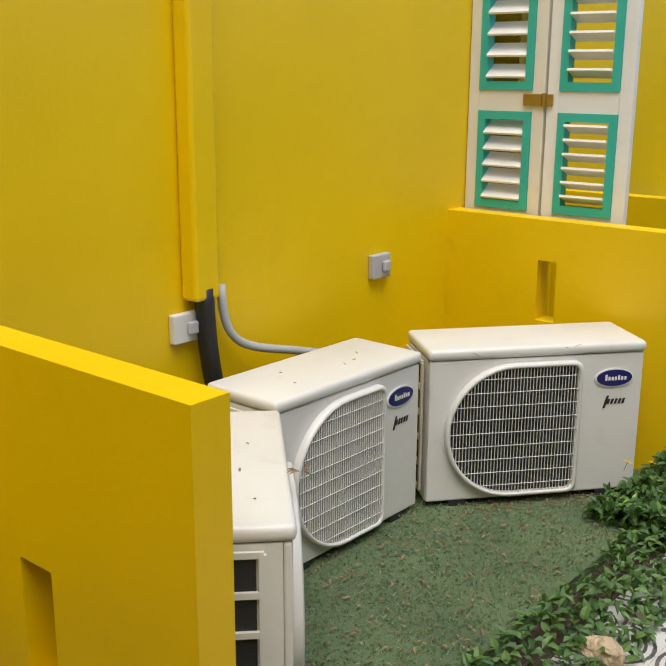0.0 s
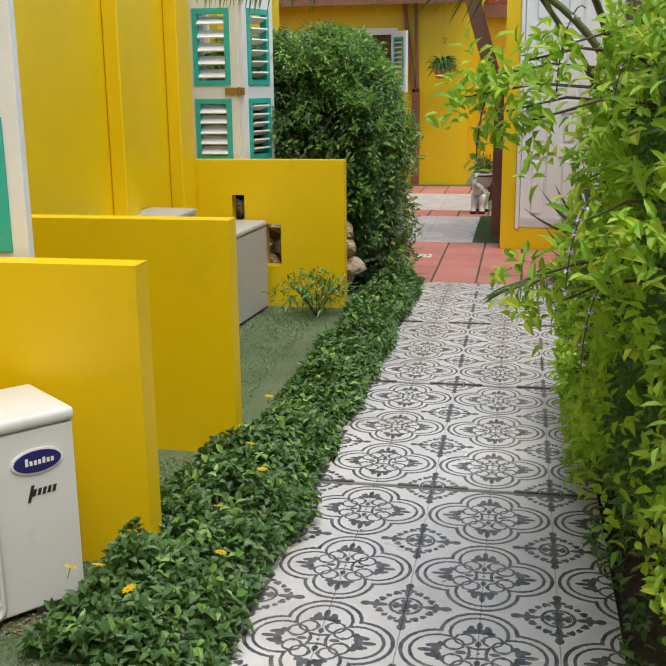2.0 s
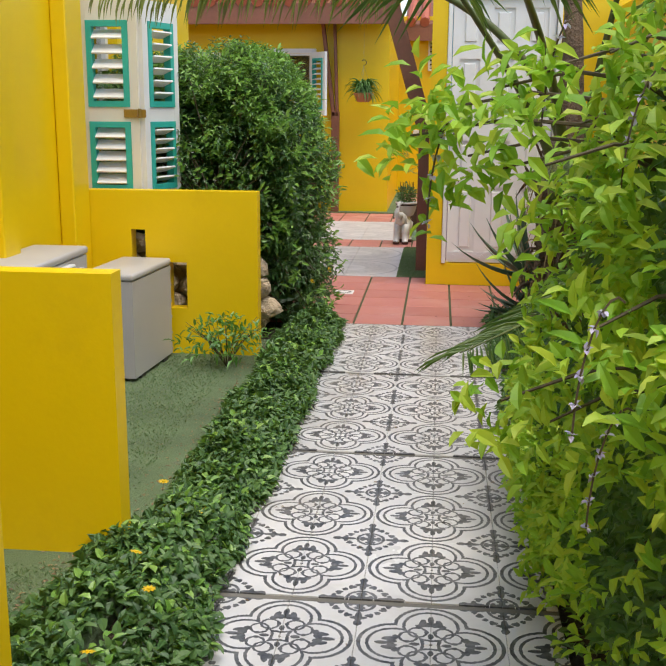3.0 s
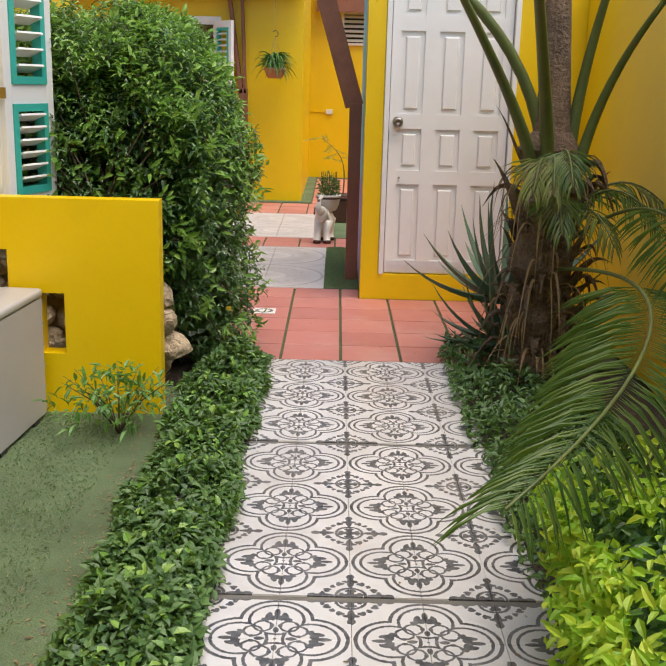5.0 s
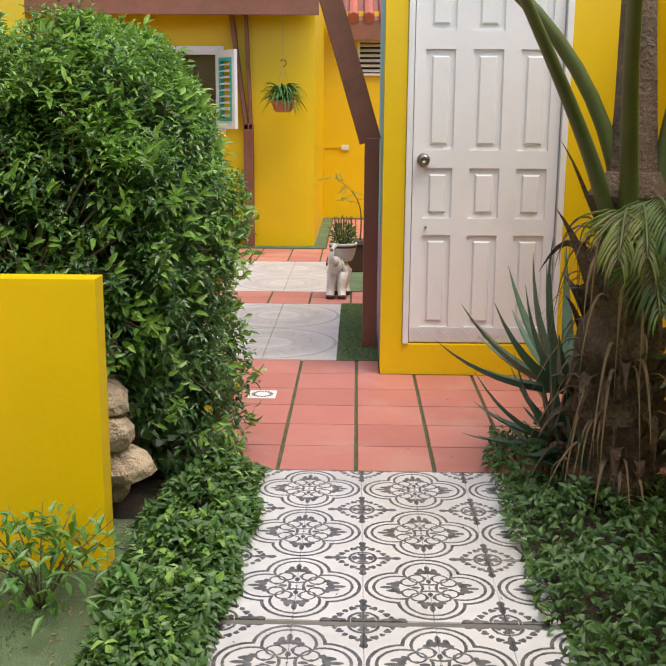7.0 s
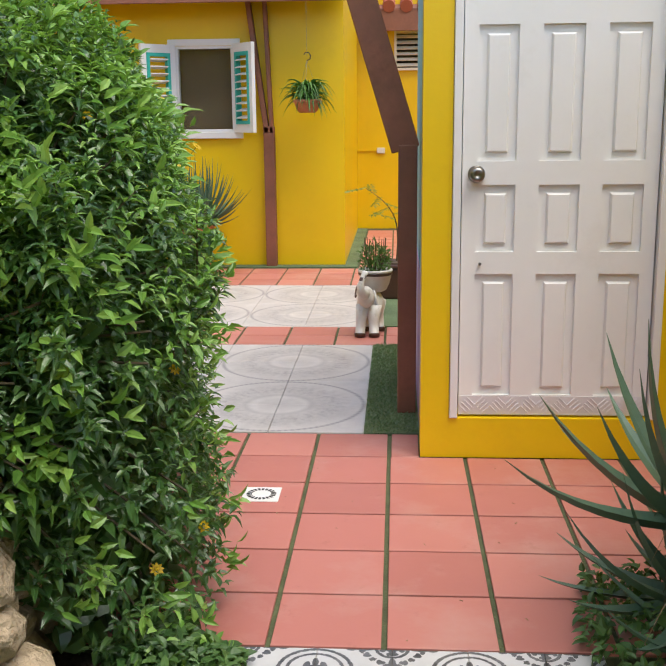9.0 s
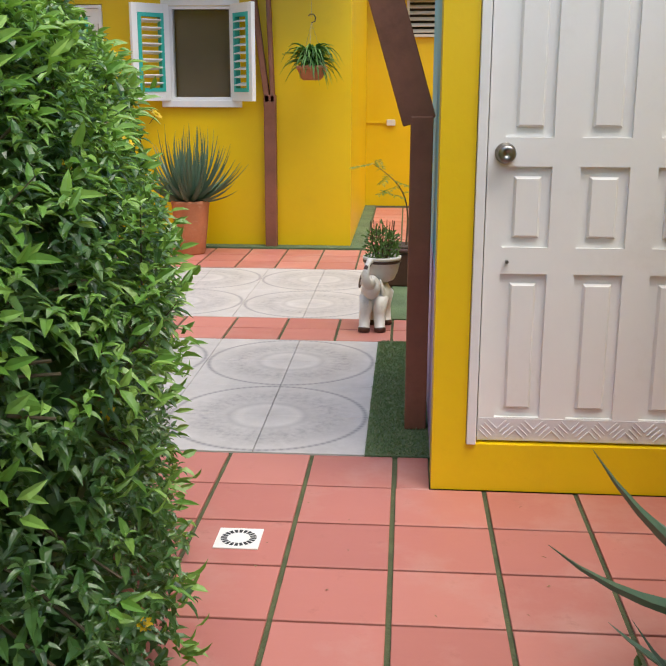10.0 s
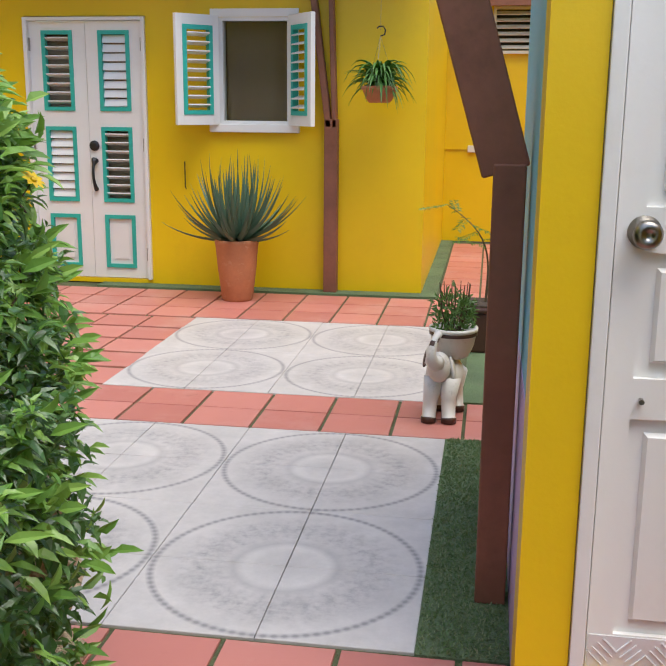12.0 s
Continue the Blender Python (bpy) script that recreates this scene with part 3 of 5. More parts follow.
part("tread_rib", bm, PLATE, kp)
kn = bmesh.new()
lathe(kn, [(0.006, 0.0), (0.034, 0.001), (0.034, 0.008), (0.016, 0.012), (0.014, 0.03), (0.027, 0.036), (0.030, 0.052), (0.024, 0.062), (0.010, 0.064), (0.009, 0.061), (0.002, 0.061)], 24)
bmesh.ops.rotate(kn, verts=kn.verts, cent=(0, 0, 0), matrix=Matrix.Rotation(radians(90), 3, "X"))
bmesh.ops.translate(kn, verts=kn.verts, vec=(0.055, -0.015, 0.985))
part("door_knob", kn, METAL, door, "round dull metal door knob", True)
part("bolt_pin", tube(bmesh.new(), [(0.075, -0.014, 0.63), (0.075, -0.03, 0.63)], 0.006, 8), METAL, door)

# far double door with louvres
fd = thing("door_2", pose(FD0, FY + 0.03, 0.037), "white double door with teal louvred panels", "door")
fd["kind"] = "structure"
w2 = (FD1 - FD0) / 2 - 0.008
part("door_frame", boxes((0.0, 0.03, -0.06, 0.05, 0, 2.0), (2 * w2 - 0.014, 2 * w2 + 0.016, -0.06, 0.05, 0, 2.0), (0.03, 2 * w2 - 0.014, -0.06, 0.05, 1.975, 2.0), bevel=0.003), WHITE, fd, "white door frame")
for i in range(2):
    lf = new("door_leaf")
    lf.parent = fd
    lf.matrix_basis = pose(0.032 + i * (w2 - 0.022), 0, 0.004)
    p0, p1 = 0.10, 0.35
    ps = [(p0, p1, 0.08, 0.50), (p0, p1, 0.60, 1.18), (p0, p1, 1.30, 1.90)]
    ob = leaf_board(fd, w2 - 0.025, 0, 1.965, ps, WHITE, "leaf")
    ob.matrix_basis = lf.matrix_basis.copy()
    bpy.data.objects.remove(lf)
    for q, p in enumerate(ps):
        b = 0.03
        x0, x1, z0, z1 = p
        part("moulding", boxes((x0, x1, -0.028, 0.02, z1 - b, z1), (x0, x1, -0.028, 0.02, z0, z0 + b), (x0, x0 + b, -0.0275, 0.02, z0 + b, z1 - b), (x1 - b, x1, -0.0275, 0.02, z0 + b, z1 - b)), TEAL, ob, "teal painted moulding")
        if q == 0:
            part("lower_panel", boxes((x0 + b, x1 - b, -0.008, 0.01, z0 + b, z1 - b), (x0 + b + 0.03, x1 - b - 0.03, -0.016, -0.0082, z0 + b + 0.04, z1 - b - 0.04)), WHITE, ob)
            continue
        n = 8
        dark = (i + q) % 2 == 0
        for k in range(n):
            z = z0 + b + (k + 0.5) * (z1 - z0 - 2 * b) / n
            bm = box(bmesh.new(), x0 + b, x1 - b, -0.03, 0.03, -0.004, 0.004)
            bmesh.ops.rotate(bm, verts=bm.verts, cent=(0, 0, 0), matrix=Matrix.Rotation(radians(-20 if dark else 68), 3, "X"))
            bmesh.ops.translate(bm, verts=bm.verts, vec=(0, 0, z))
            part("slat", bm, WHITE, ob)
# flat brown sheet: its colour gives the dimness behind the door slats
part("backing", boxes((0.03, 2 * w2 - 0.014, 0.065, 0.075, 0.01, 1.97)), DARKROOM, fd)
hx = w2 + 0.05
bm = lathe(bmesh.new(), [(0.005, 0), (0.04, 0.001), (0.04, 0.012), (0.02, 0.02)], 16)
bmesh.ops.rotate(bm, verts=bm.verts, cent=(0, 0, 0), matrix=Matrix.Rotation(radians(90), 3, "X"))
bmesh.ops.translate(bm, verts=bm.verts, vec=(hx, -0.02, 1.04))
part("deadbolt", bm, BLACK, fd, "dark round deadbolt")
part("door_handle", tube(bmesh.new(), bezier((hx, -0.03, 0.93), (hx, -0.10, 0.88), (hx, -0.09, 0.76), (hx + 0.005, -0.03, 0.70), 10), [0.03, 0.022, 0.012, 0.011, 0.011, 0.011, 0.011, 0.012, 0.013, 0.016, 0.018], 8), BLACK, fd, "dark curved pull handle")
for x in (0.035, 2 * w2 - 0.02):
    for z in (0.2, 1.05, 1.8):
        part("hinge", tube(bmesh.new(), [(x, -0.03, z - 0.05), (x, -0.03, z + 0.05)], 0.009, 8), METAL, fd)

# far window
fw = thing("window_3", pose(-2.02, FY, 0), "dark window in a white surround with a sill", "window")
fw["kind"] = "structure"
part("window_frame", boxes((0, 0.03, 0.0, 0.09, 1.255, 2.03), (0.52, 0.55, 0.0, 0.09, 1.255, 2.03), (0.03, 0.52, 0.0, 0.09, 1.255, 1.28), (0.03, 0.52, 0.0, 0.09, 2.005, 2.03)), WHITE, fw)
part("architrave", boxes((-0.06, -0.001, -0.018, -0.001, 1.26, 2.09), (0.551, 0.61, -0.018, -0.001, 1.26, 2.09), (-0.001, 0.551, -0.018, -0.001, 2.032, 2.09)), WHITE, fw)
part("window_sill", boxes((-0.07, 0.62, -0.05, -0.001, 1.195, 1.256), bevel=0.006), WHITE, fw)
p = part("pane", boxes((0.03, 0.52, 0.045, 0.05, 1.28, 2.005)), GLASS, fw)
p.visible_shadow = False
# added sheet: catches light behind the glass, as the room stays too dark
part("curtain", boxes((0.032, 0.518, 0.12, 0.124, 1.285, 2.0)), surface("interior_brown", (0.20, 0.155, 0.115), 0.85, var=0.15, big=4, fine=200), fw, "added brown sheet that brightens the pane in place of the room")
spn = [(0.055, 0.305, 0.075, 0.715)]
for m, lb in ((pose(-2.02, FY - 0.03, 1.25, 0, 0, 226), "open white shutter with a teal louvred panel"), (pose(-1.47, FY - 0.03, 1.25, 0, 0, -52), "open white shutter with a teal louvred panel")):
    s = thing("shutter", m, lb + " beside the dark window", "shutter", "courtyard window shutters")
    leaf_board(s, 0.36, 0, 0.79, spn, WHITE)
    louvre_panel(s, *spn[0], count=9, tilt=15)
vent = thing("vent_louvre", pose(0.02, 8.2, 1.95), "white slatted vent window high in the wall", "vent")
part("surround", boxes((-0.03, 0.0, -0.03, 0.02, -0.03, 0.43), (0.48, 0.51, -0.03, 0.02, -0.03, 0.43), (0.0, 0.48, -0.03, 0.02, -0.03, 0.0), (0.0, 0.48, -0.03, 0.02, 0.4, 0.43)), CREAM, vent)
for i in range(6):
    bm = box(bmesh.new(), 0.0, 0.48, -0.03, 0.03, -0.004, 0.004)
    bmesh.ops.rotate(bm, verts=bm.verts, cent=(0, 0, 0), matrix=Matrix.Rotation(radians(35), 3, "X"))
    bmesh.ops.translate(bm, verts=bm.verts, vec=(0, 0.0, 0.035 + i * 0.066))
    part("slat", bm, CREAM, vent)
# black sheet paints the shade between the vent slats
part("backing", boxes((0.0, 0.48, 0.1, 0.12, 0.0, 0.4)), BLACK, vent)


# ---- posts ----
def post(x0, x1, y0, y1, ztop, braces, label):
    p = thing("timber_post", pose(x0, y0, 0), label, "post", "roof posts")
    part("shaft", boxes((0, x1 - x0, 0, y1 - y0, 0.004, ztop), bevel=0.006), BROWN, p)
    for (ax, az), (bx, bz), w, y in braces:
        d = Vector((bx - ax, 0, bz - az)).normalized()
        s = Vector((d.z, 0, -d.x)) * w * 0.5
        bm = bmesh.new()
        v = []
        for yy in (y, y + 0.09):
            for c in (Vector((ax, yy, az)) - s, Vector((ax, yy, az)) + s + d * (-0.0), Vector((bx, yy, bz)) + s, Vector((bx, yy, bz)) - s):
                v.append(bm.verts.new(c))
        for f in ((0, 1, 2, 3), (7, 6, 5, 4), (0, 4, 5, 1), (1, 5, 6, 2), (2, 6, 7, 3), (3, 7, 4, 0)):
            bm.faces.new([v[i] for i in f])
        bmesh.ops.recalc_face_normals(bm, faces=bm.faces)
        bmesh.ops.bevel(bm, geom=list(bm.edges), offset=0.005, segments=1, affect="EDGES")
        part("brace", bm, BROWN, p)
    return p


post(0.035, 0.122, 0.30, 0.40, 1.262, [((0.034, 1.24), (-0.30, 2.35), 0.13, 0.004)], "brown timber post with a slanting brace beside the blue wall")
post(-1.20, -1.10, 5.0, 5.09, 1.30, [((0.03, 1.24), (-0.13, 2.5), 0.045, 0.0), ((0.075, 1.24), (0.03, 2.5), 0.035, 0.0)], "slim brown post against the far yellow wall")


# ---- air conditioning condensers ----
def condenser(m, L, label, wire=0.0010, shell=None):
    """Outdoor unit: origin at the front left bottom corner, front at y = 0 facing -y, length along x."""
    D, Hh = 0.27, 0.555
    shell = shell or CASING
    c = thing("air_conditioner", m, label, "air conditioner", "outdoor condenser units")
    part("front_panel", boxes((0, L, 0.0, 0.02, 0.02, Hh - 0.04), bevel=0.006), shell, c)
    part("side_panel", boxes((0, 0.018, 0.0205, D, 0.02, Hh - 0.04)), shell, c)
    part("side_panel", boxes((L - 0.018, L, 0.0205, D, 0.02, Hh - 0.04)), shell, c)
    part("back_panel", boxes((0.0185, L - 0.0185, D - 0.012, D, 0.02, Hh - 0.04)), shell, c)
    part("lid", box(bmesh.new(), -0.006, L + 0.006, -0.008, D + 0.006, Hh - 0.038, Hh, bevel=0.014, seg=3), shell, c, "pale lid with rounded edges and bits of litter", True)
    for x in (0.08, L - 0.14):
        part("foot", boxes((x, x + 0.06, 0.0, D, 0.0, 0.022)), FIN, c)
    # side coil openings behind a lattice: a flat plate, shaded depth in its colour
    part("coil", boxes((-0.003, -0.001, 0.075, D - 0.02, 0.05, Hh - 0.06)), FIN, c, "flat dark plate for the shaded coil behind a lattice")
    lat = bmesh.new()
    for i in range(6):
        z = 0.045 + i * (Hh - 0.105) / 5
        box(lat, -0.012, -0.0032, 0.06, D, z - 0.007, z + 0.007)
    for y in (0.062, 0.15, D - 0.012):
        box(lat, -0.0118, -0.0034, y - 0.008, y + 0.008, 0.045, Hh - 0.06)
    part("lattice", lat, shell, c)
    # fan grille: round on one side, square on the other
    gx0, gx1, gz0, gz1 = 0.055, 0.70 * L, 0.03, Hh - 0.055
    r = (gz1 - gz0) / 2
    cxx, cz = gx0 + r, (gz0 + gz1) / 2
    outline = [(cxx + r * math.cos(t), cz + r * math.sin(t)) for t in (math.pi / 2 + math.pi * i / 20 for i in range(21))]
    q = 0.03
    for sx, sz, a0 in ((gx1 - q, gz0 + q, -90), (gx1 - q, gz1 - q, 0)):
        outline += [(sx + q * math.cos(radians(a0 + 90 * i / 5)), sz + q * math.sin(radians(a0 + 90 * i / 5))) for i in range(6)]
    bm = bmesh.new()
    loops = []
    for k, yy in ((1.0, -0.001), (1.0, -0.022), (0.965, -0.028), (0.94, -0.024), (0.94, -0.002)):
        gcx = (gx0 + gx1) / 2
        loops.append([bm.verts.new((gcx + (x - gcx) * k, yy, cz + (z - cz) * k)) for x, z in outline])
    for a, b in zip(loops, loops[1:]):
        for i in range(len(a)):
            j = (i + 1) % len(a)
            bm.faces.new((a[i], a[j], b[j], b[i]))
    g = part("grille_rim", bm, CASING, c, "raised rim of the fan grille", True)
    # no hole here: a near-black sheet on the panel paints the shaded fan hollow
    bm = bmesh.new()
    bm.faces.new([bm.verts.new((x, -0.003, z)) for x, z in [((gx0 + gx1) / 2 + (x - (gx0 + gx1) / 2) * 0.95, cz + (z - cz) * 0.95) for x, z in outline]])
    part("fan_opening", bm, FIN, c, "flat dark sheet for the shaded fan opening")

    def span(x):
        if x < cxx:
            return math.sqrt(max(0, (r * 0.94) ** 2 - (x - cxx) ** 2))
        return r * 0.94

    k = 40
    for i in range(k):
        x = gx0 + 0.016 + (gx1 - gx0 - 0.032) * i / (k - 1)
        h = span(x)
        if h > 0.02:
            part("grille_wire", boxes((x - wire, x + wire, -0.021, -0.018, cz - h, cz + h)), GRILLE, g)
    for i in range(9):
        z = gz0 + (gz1 - gz0) * (i + 1) / 10
        x0 = cxx - math.sqrt(max(0, (r * 0.94) ** 2 - (z - cz) ** 2))
        part("cross_wire", tube(bmesh.new(), [(x0, -0.024, z), (gx1 - 0.014, -0.024, z)], 0.0013, 5), GRILLE, g)
    bm = lathe(bmesh.new(), [(0.01, -0.02), (0.05, -0.018), (0.06, 0.0)], 18)
    bmesh.ops.rotate(bm, verts=bm.verts, cent=(0, 0, 0), matrix=Matrix.Rotation(radians(90), 3, "X"))
    bmesh.ops.translate(bm, verts=bm.verts, vec=(cxx + 0.01, -0.006, cz))
    part("fan_hub", bm, BLACK, c)
    # badge: an oval with a pale line of bars, and dark bars below
    bx, bz = L - 0.105, Hh - 0.125
    oval = []
    for rx, rz, yy in ((0.070, 0.034, -0.0045), (0.064, 0.029, -0.0065)):
        bm = bmesh.new()
        lo = [bm.verts.new((bx + rx * math.cos(t), -0.0005, bz + rz * math.sin(t))) for t in (2 * math.pi * i / 32 for i in range(32))]
        hi = [bm.verts.new((v.co.x, yy, v.co.z)) for v in lo]
        for i in range(32):
            bm.faces.new((lo[i], lo[(i + 1) % 32], hi[(i + 1) % 32], hi[i]))
        bm.faces.new(hi)
        oval.append(bm)
    badge = part("badge_rim", oval[0], WHITE, c)
    part("badge", oval[1], BADGE, badge, "dark blue oval badge")
    bars = bmesh.new()
    for i, (a, hgt) in enumerate(((0, 0.020), (1, 0.012), (2, 0.012), (3, 0.012), (4, 0.016), (5, 0.012), (6, 0.012))):
        x = bx - 0.036 + a * 0.0115
        box(bars, x, x + 0.0075, -0.0078, -0.0066, bz - 0.008, bz - 0.008 + hgt)
    bmesh.ops.translate(bars, verts=bars.verts, vec=(0.002, 0, 0))
    part("badge_mark", bars, WHITE, badge)
    bars = bmesh.new()
    for i in range(6):
        x, z0, z1 = bx - 0.034 + i * 0.0135, bz - 0.094 - 0.014 * (i == 0), bz - 0.076 + 0.012 * (i == 0)
        lean = (z1 - z0) * 0.3
        v = [bm_v for yy in (-0.0022, -0.0006) for bm_v in (bars.verts.new((x, yy, z0)), bars.verts.new((x + 0.0085, yy, z0)), bars.verts.new((x + 0.0085 + lean, yy, z1)), bars.verts.new((x + lean, yy, z1)))]
        for f in ((0, 1, 2, 3), (7, 6, 5, 4), (0, 4, 5, 1), (1, 5, 6, 2), (2, 6, 7, 3), (3, 7, 4, 0)):
            bars.faces.new([v[k] for k in f])
    part("model_mark", bars, INK, c, "dark lettering bars")
    return c


def unit_at(ax, ay, bx, by, label, z=0.0, wire=0.0010, shell=None):
    """Placed by the ground points of its front left and right corners."""
    a = math.degrees(math.atan2(by - ay, bx - ax))
    return condenser(pose(ax, ay, z, 0, 0, a), math.hypot(bx - ax, by - ay), label, wire, shell)


unit_at(-1.325, -7.005, -0.845, -6.425, "pale condenser with a large dark fan grille on the turf")
unit_at(-1.355, -7.71, -1.345, -7.035, "pale grey condenser with a fine fan grille against the yellow wall", 0.0, 0.0024)
unit_at(-0.815, -8.235, -1.31, -7.75, "pale condenser with a leaf on its lid beside the low wall")
unit_at(-1.515, -2.80, -1.555, -3.36, "condenser between two low walls, shade put into its grey casing", shell=SHADECASE)
unit_at(-1.50, -4.10, -1.495, -3.42, "grey condenser on blocks close to the house wall", 0.145, shell=SHADECASE)
for x, y in ((-1.63, -3.93), (-1.63, -3.55)):
    b = thing("block", pose(x, y, 0), "grey concrete block under a condenser", "block", "condenser blocks")
    part("body", boxes((-0.11, 0.11, -0.06, 0.06, 0.001, 0.145), bevel=0.006), CONCRETE, b)


# ---- pipes and boxes on the house wall ----
d = thing("pipe_duct", pose(X, -7.60, 0), "yellow painted pipe duct on the house wall", "duct")
part("cover", boxes((0.002, 0.07, -0.055, 0.045, 0.765, H - 0.1), bevel=0.012), YELLOW, d)
h = thing("insulated_pipe", pose(X, -7.58, 0), "black insulated pipe below the duct", "pipe")
part("sleeve", tube(bmesh.new(), bezier((0.045, -0.02, 0.80), (0.045, -0.02, 0.6), (0.05, 0.01, 0.4), (0.12, 0.05, 0.2), 10), 0.03, 10), BLACK, h, "", True)
h = thing("hose", pose(X, -7.58, 0), "grey flexible drain hose behind the condenser", "hose")
part("tube", tube(bmesh.new(), bezier((0.05, 0.045, 0.80), (0.05, 0.05, 0.55), (0.06, 0.15, 0.60), (0.10, 0.50, 0.49), 16), 0.014, 8), GREY, h, "", True)
for y, z, lb in ((-7.655, 0.684, "white junction box beside the pipes"), (-6.69, 0.73, "grey junction box on the yellow wall")):
    j = thing("junction_box", pose(X, y, z), lb, "junction box", "wall boxes")
    part("cover", boxes((0.001, 0.028, -0.052, 0.052, -0.045, 0.045), bevel=0.005), CASING if y < -7 else GREY, j)
    part("knob", boxes((0.0285, 0.045, -0.004, 0.034, -0.02, 0.02), bevel=0.006), GREY, j)
o = thing("outlet", pose(-0.17, 8.22, 0.966), "white outlet box with a thin surface cable", "outlet")
part("cover", boxes((-0.05, 0.05, -0.03, -0.001, -0.035, 0.035), bevel=0.006), CASING, o)
part("conduit", boxes((-0.40, -0.052, -0.014, -0.002, -0.008, 0.004), (-0.404, -0.392, -0.014, -0.002, -0.006, 1.4)), YELLOW, o)
k = thing("wall_hook", pose(-2.30, FY, 0.87), "thin dark iron stay on the yellow wall", "hook")
part("rod", tube(bmesh.new(), [(0.0, -0.02, 0.10), (0.0, -0.02, -0.10), (0.012, -0.03, -0.105)], 0.005, 6), BLACK, k)
dr = thing("floor_drain", pose(-0.475, -0.75, 0.0), "white square floor drain set in a red tile", "drain")
part("plate", boxes((-0.07, 0.07, -0.07, 0.07, 0.0005, 0.005), bevel=0.0015), WHITE, dr)
bm = bmesh.new()
for i in range(20):
    t = 2 * math.pi * i / 20
    a, b = Vector((math.cos(t), math.sin(t), 0)), Vector((-math.sin(t), math.cos(t), 0))
    v = [bm.verts.new(a * r + b * s + Vector((0, 0, 0.0056))) for r, s in ((0.036, -0.004), (0.036, 0.004), (0.056, 0.006), (0.056, -0.006))]
    bm.faces.new(v)
# flat black marks on the plate, the darkness of slots that are not cut
part("slots", bm, BLACK, dr)


# ---- plants ----
def spread(n, lo, hi):
    return RNG.uniform(lo, hi, n)


def tilted(n, normals, droop=0.0, loose=0.8):
    """Leaf directions that lean out of a surface, at random."""
    a = unit(normals + RNG.normal(0, loose, (n, 3)))
    a[:, 2] -= droop
    return unit(a)


# clipped bush over a stone base
def bush_surface(n, top_only=False):
    """Points and normals over the clipped bush: a long rounded hump, narrower at its far end."""
    t = spread(n, 0, 1)
    y = -2.30 + 2.22 * t
    right = -0.50 - 0.36 * np.clip((t - 0.30) / 0.7, 0, 1) - 0.27 * np.clip((t - 0.7) / 0.3, 0, 1)
    left = np.full(n, -1.76)
    right = right - 0.22 * np.clip(1 - t / 0.2, 0, 1) ** 1.5
    cx, rx = (left + right) / 2, (right - left) / 2
    hump = 1.68 - 0.25 * np.clip(1 - t / 0.2, 0, 1) ** 2 - 0.18 * np.clip((t - 0.6) / 0.4, 0, 1)
    a = spread(n, 0.02, 0.62 if top_only else 1.0)
    # profile from the ridge down the path side
    ang = a * math.pi * 0.5 * 1.0
    s = np.sin(np.minimum(ang * 1.45, math.pi / 2))
    x = cx - 0.10 + (rx + 0.10) * s ** 0.8 * 1.0
    zlow = 0.03 + 0.30 * np.clip(1 - t / 0.10, 0, 1)
    drop = np.clip((a - 0.1) / 0.9, 0, 1) ** 1.55
    z = hump - (hump - zlow) * drop
    back = RNG.random(n) < 0.2
    x = np.where(back, cx - 0.1 - (rx - 0.1) * spread(n, 0, 1), x)
    z = np.where(back, hump - 0.25 * spread(n, 0, 1) ** 2, z)
    cap = RNG.random(n) < 0.28
    x = np.where(cap, spread(n, -1.76, -0.62), x)
    edge = 1.62 - 0.45 * np.clip((x + 1.15) / 0.55, 0, 1) ** 2
    zc = 0.52 + (edge - 0.52) * spread(n, 0, 1)
    z = np.where(cap, zc, z)
    y = np.where(cap, -2.32 + 0.30 * np.clip((zc - 0.9) / 0.75, 0, 1) ** 2 + 0.05 * spread(n, 0, 1), y)
    drop = np.where(cap, np.clip((1.62 - zc) / 1.1, 0, 1), drop)
    t = np.where(cap, 0.0, t)
    s = np.where(cap, 0.2, s)
    lump = np.array([noise.noise((px * 4.0, py * 4.0, pz * 4.0)) for px, py, pz in zip(x, y, z)])
    nor = unit(np.stack([s + 0.15, np.where(t < 0.2, -0.9, -0.15) + 0 * t, 1.1 - drop], 1))
    return np.stack([x, y, z], 1) + nor * (lump * 0.09)[:, None], nor, drop


bush = thing("bush", pose(0, 0, 0), "dense clipped green bush with small yellow daisies", "bush")


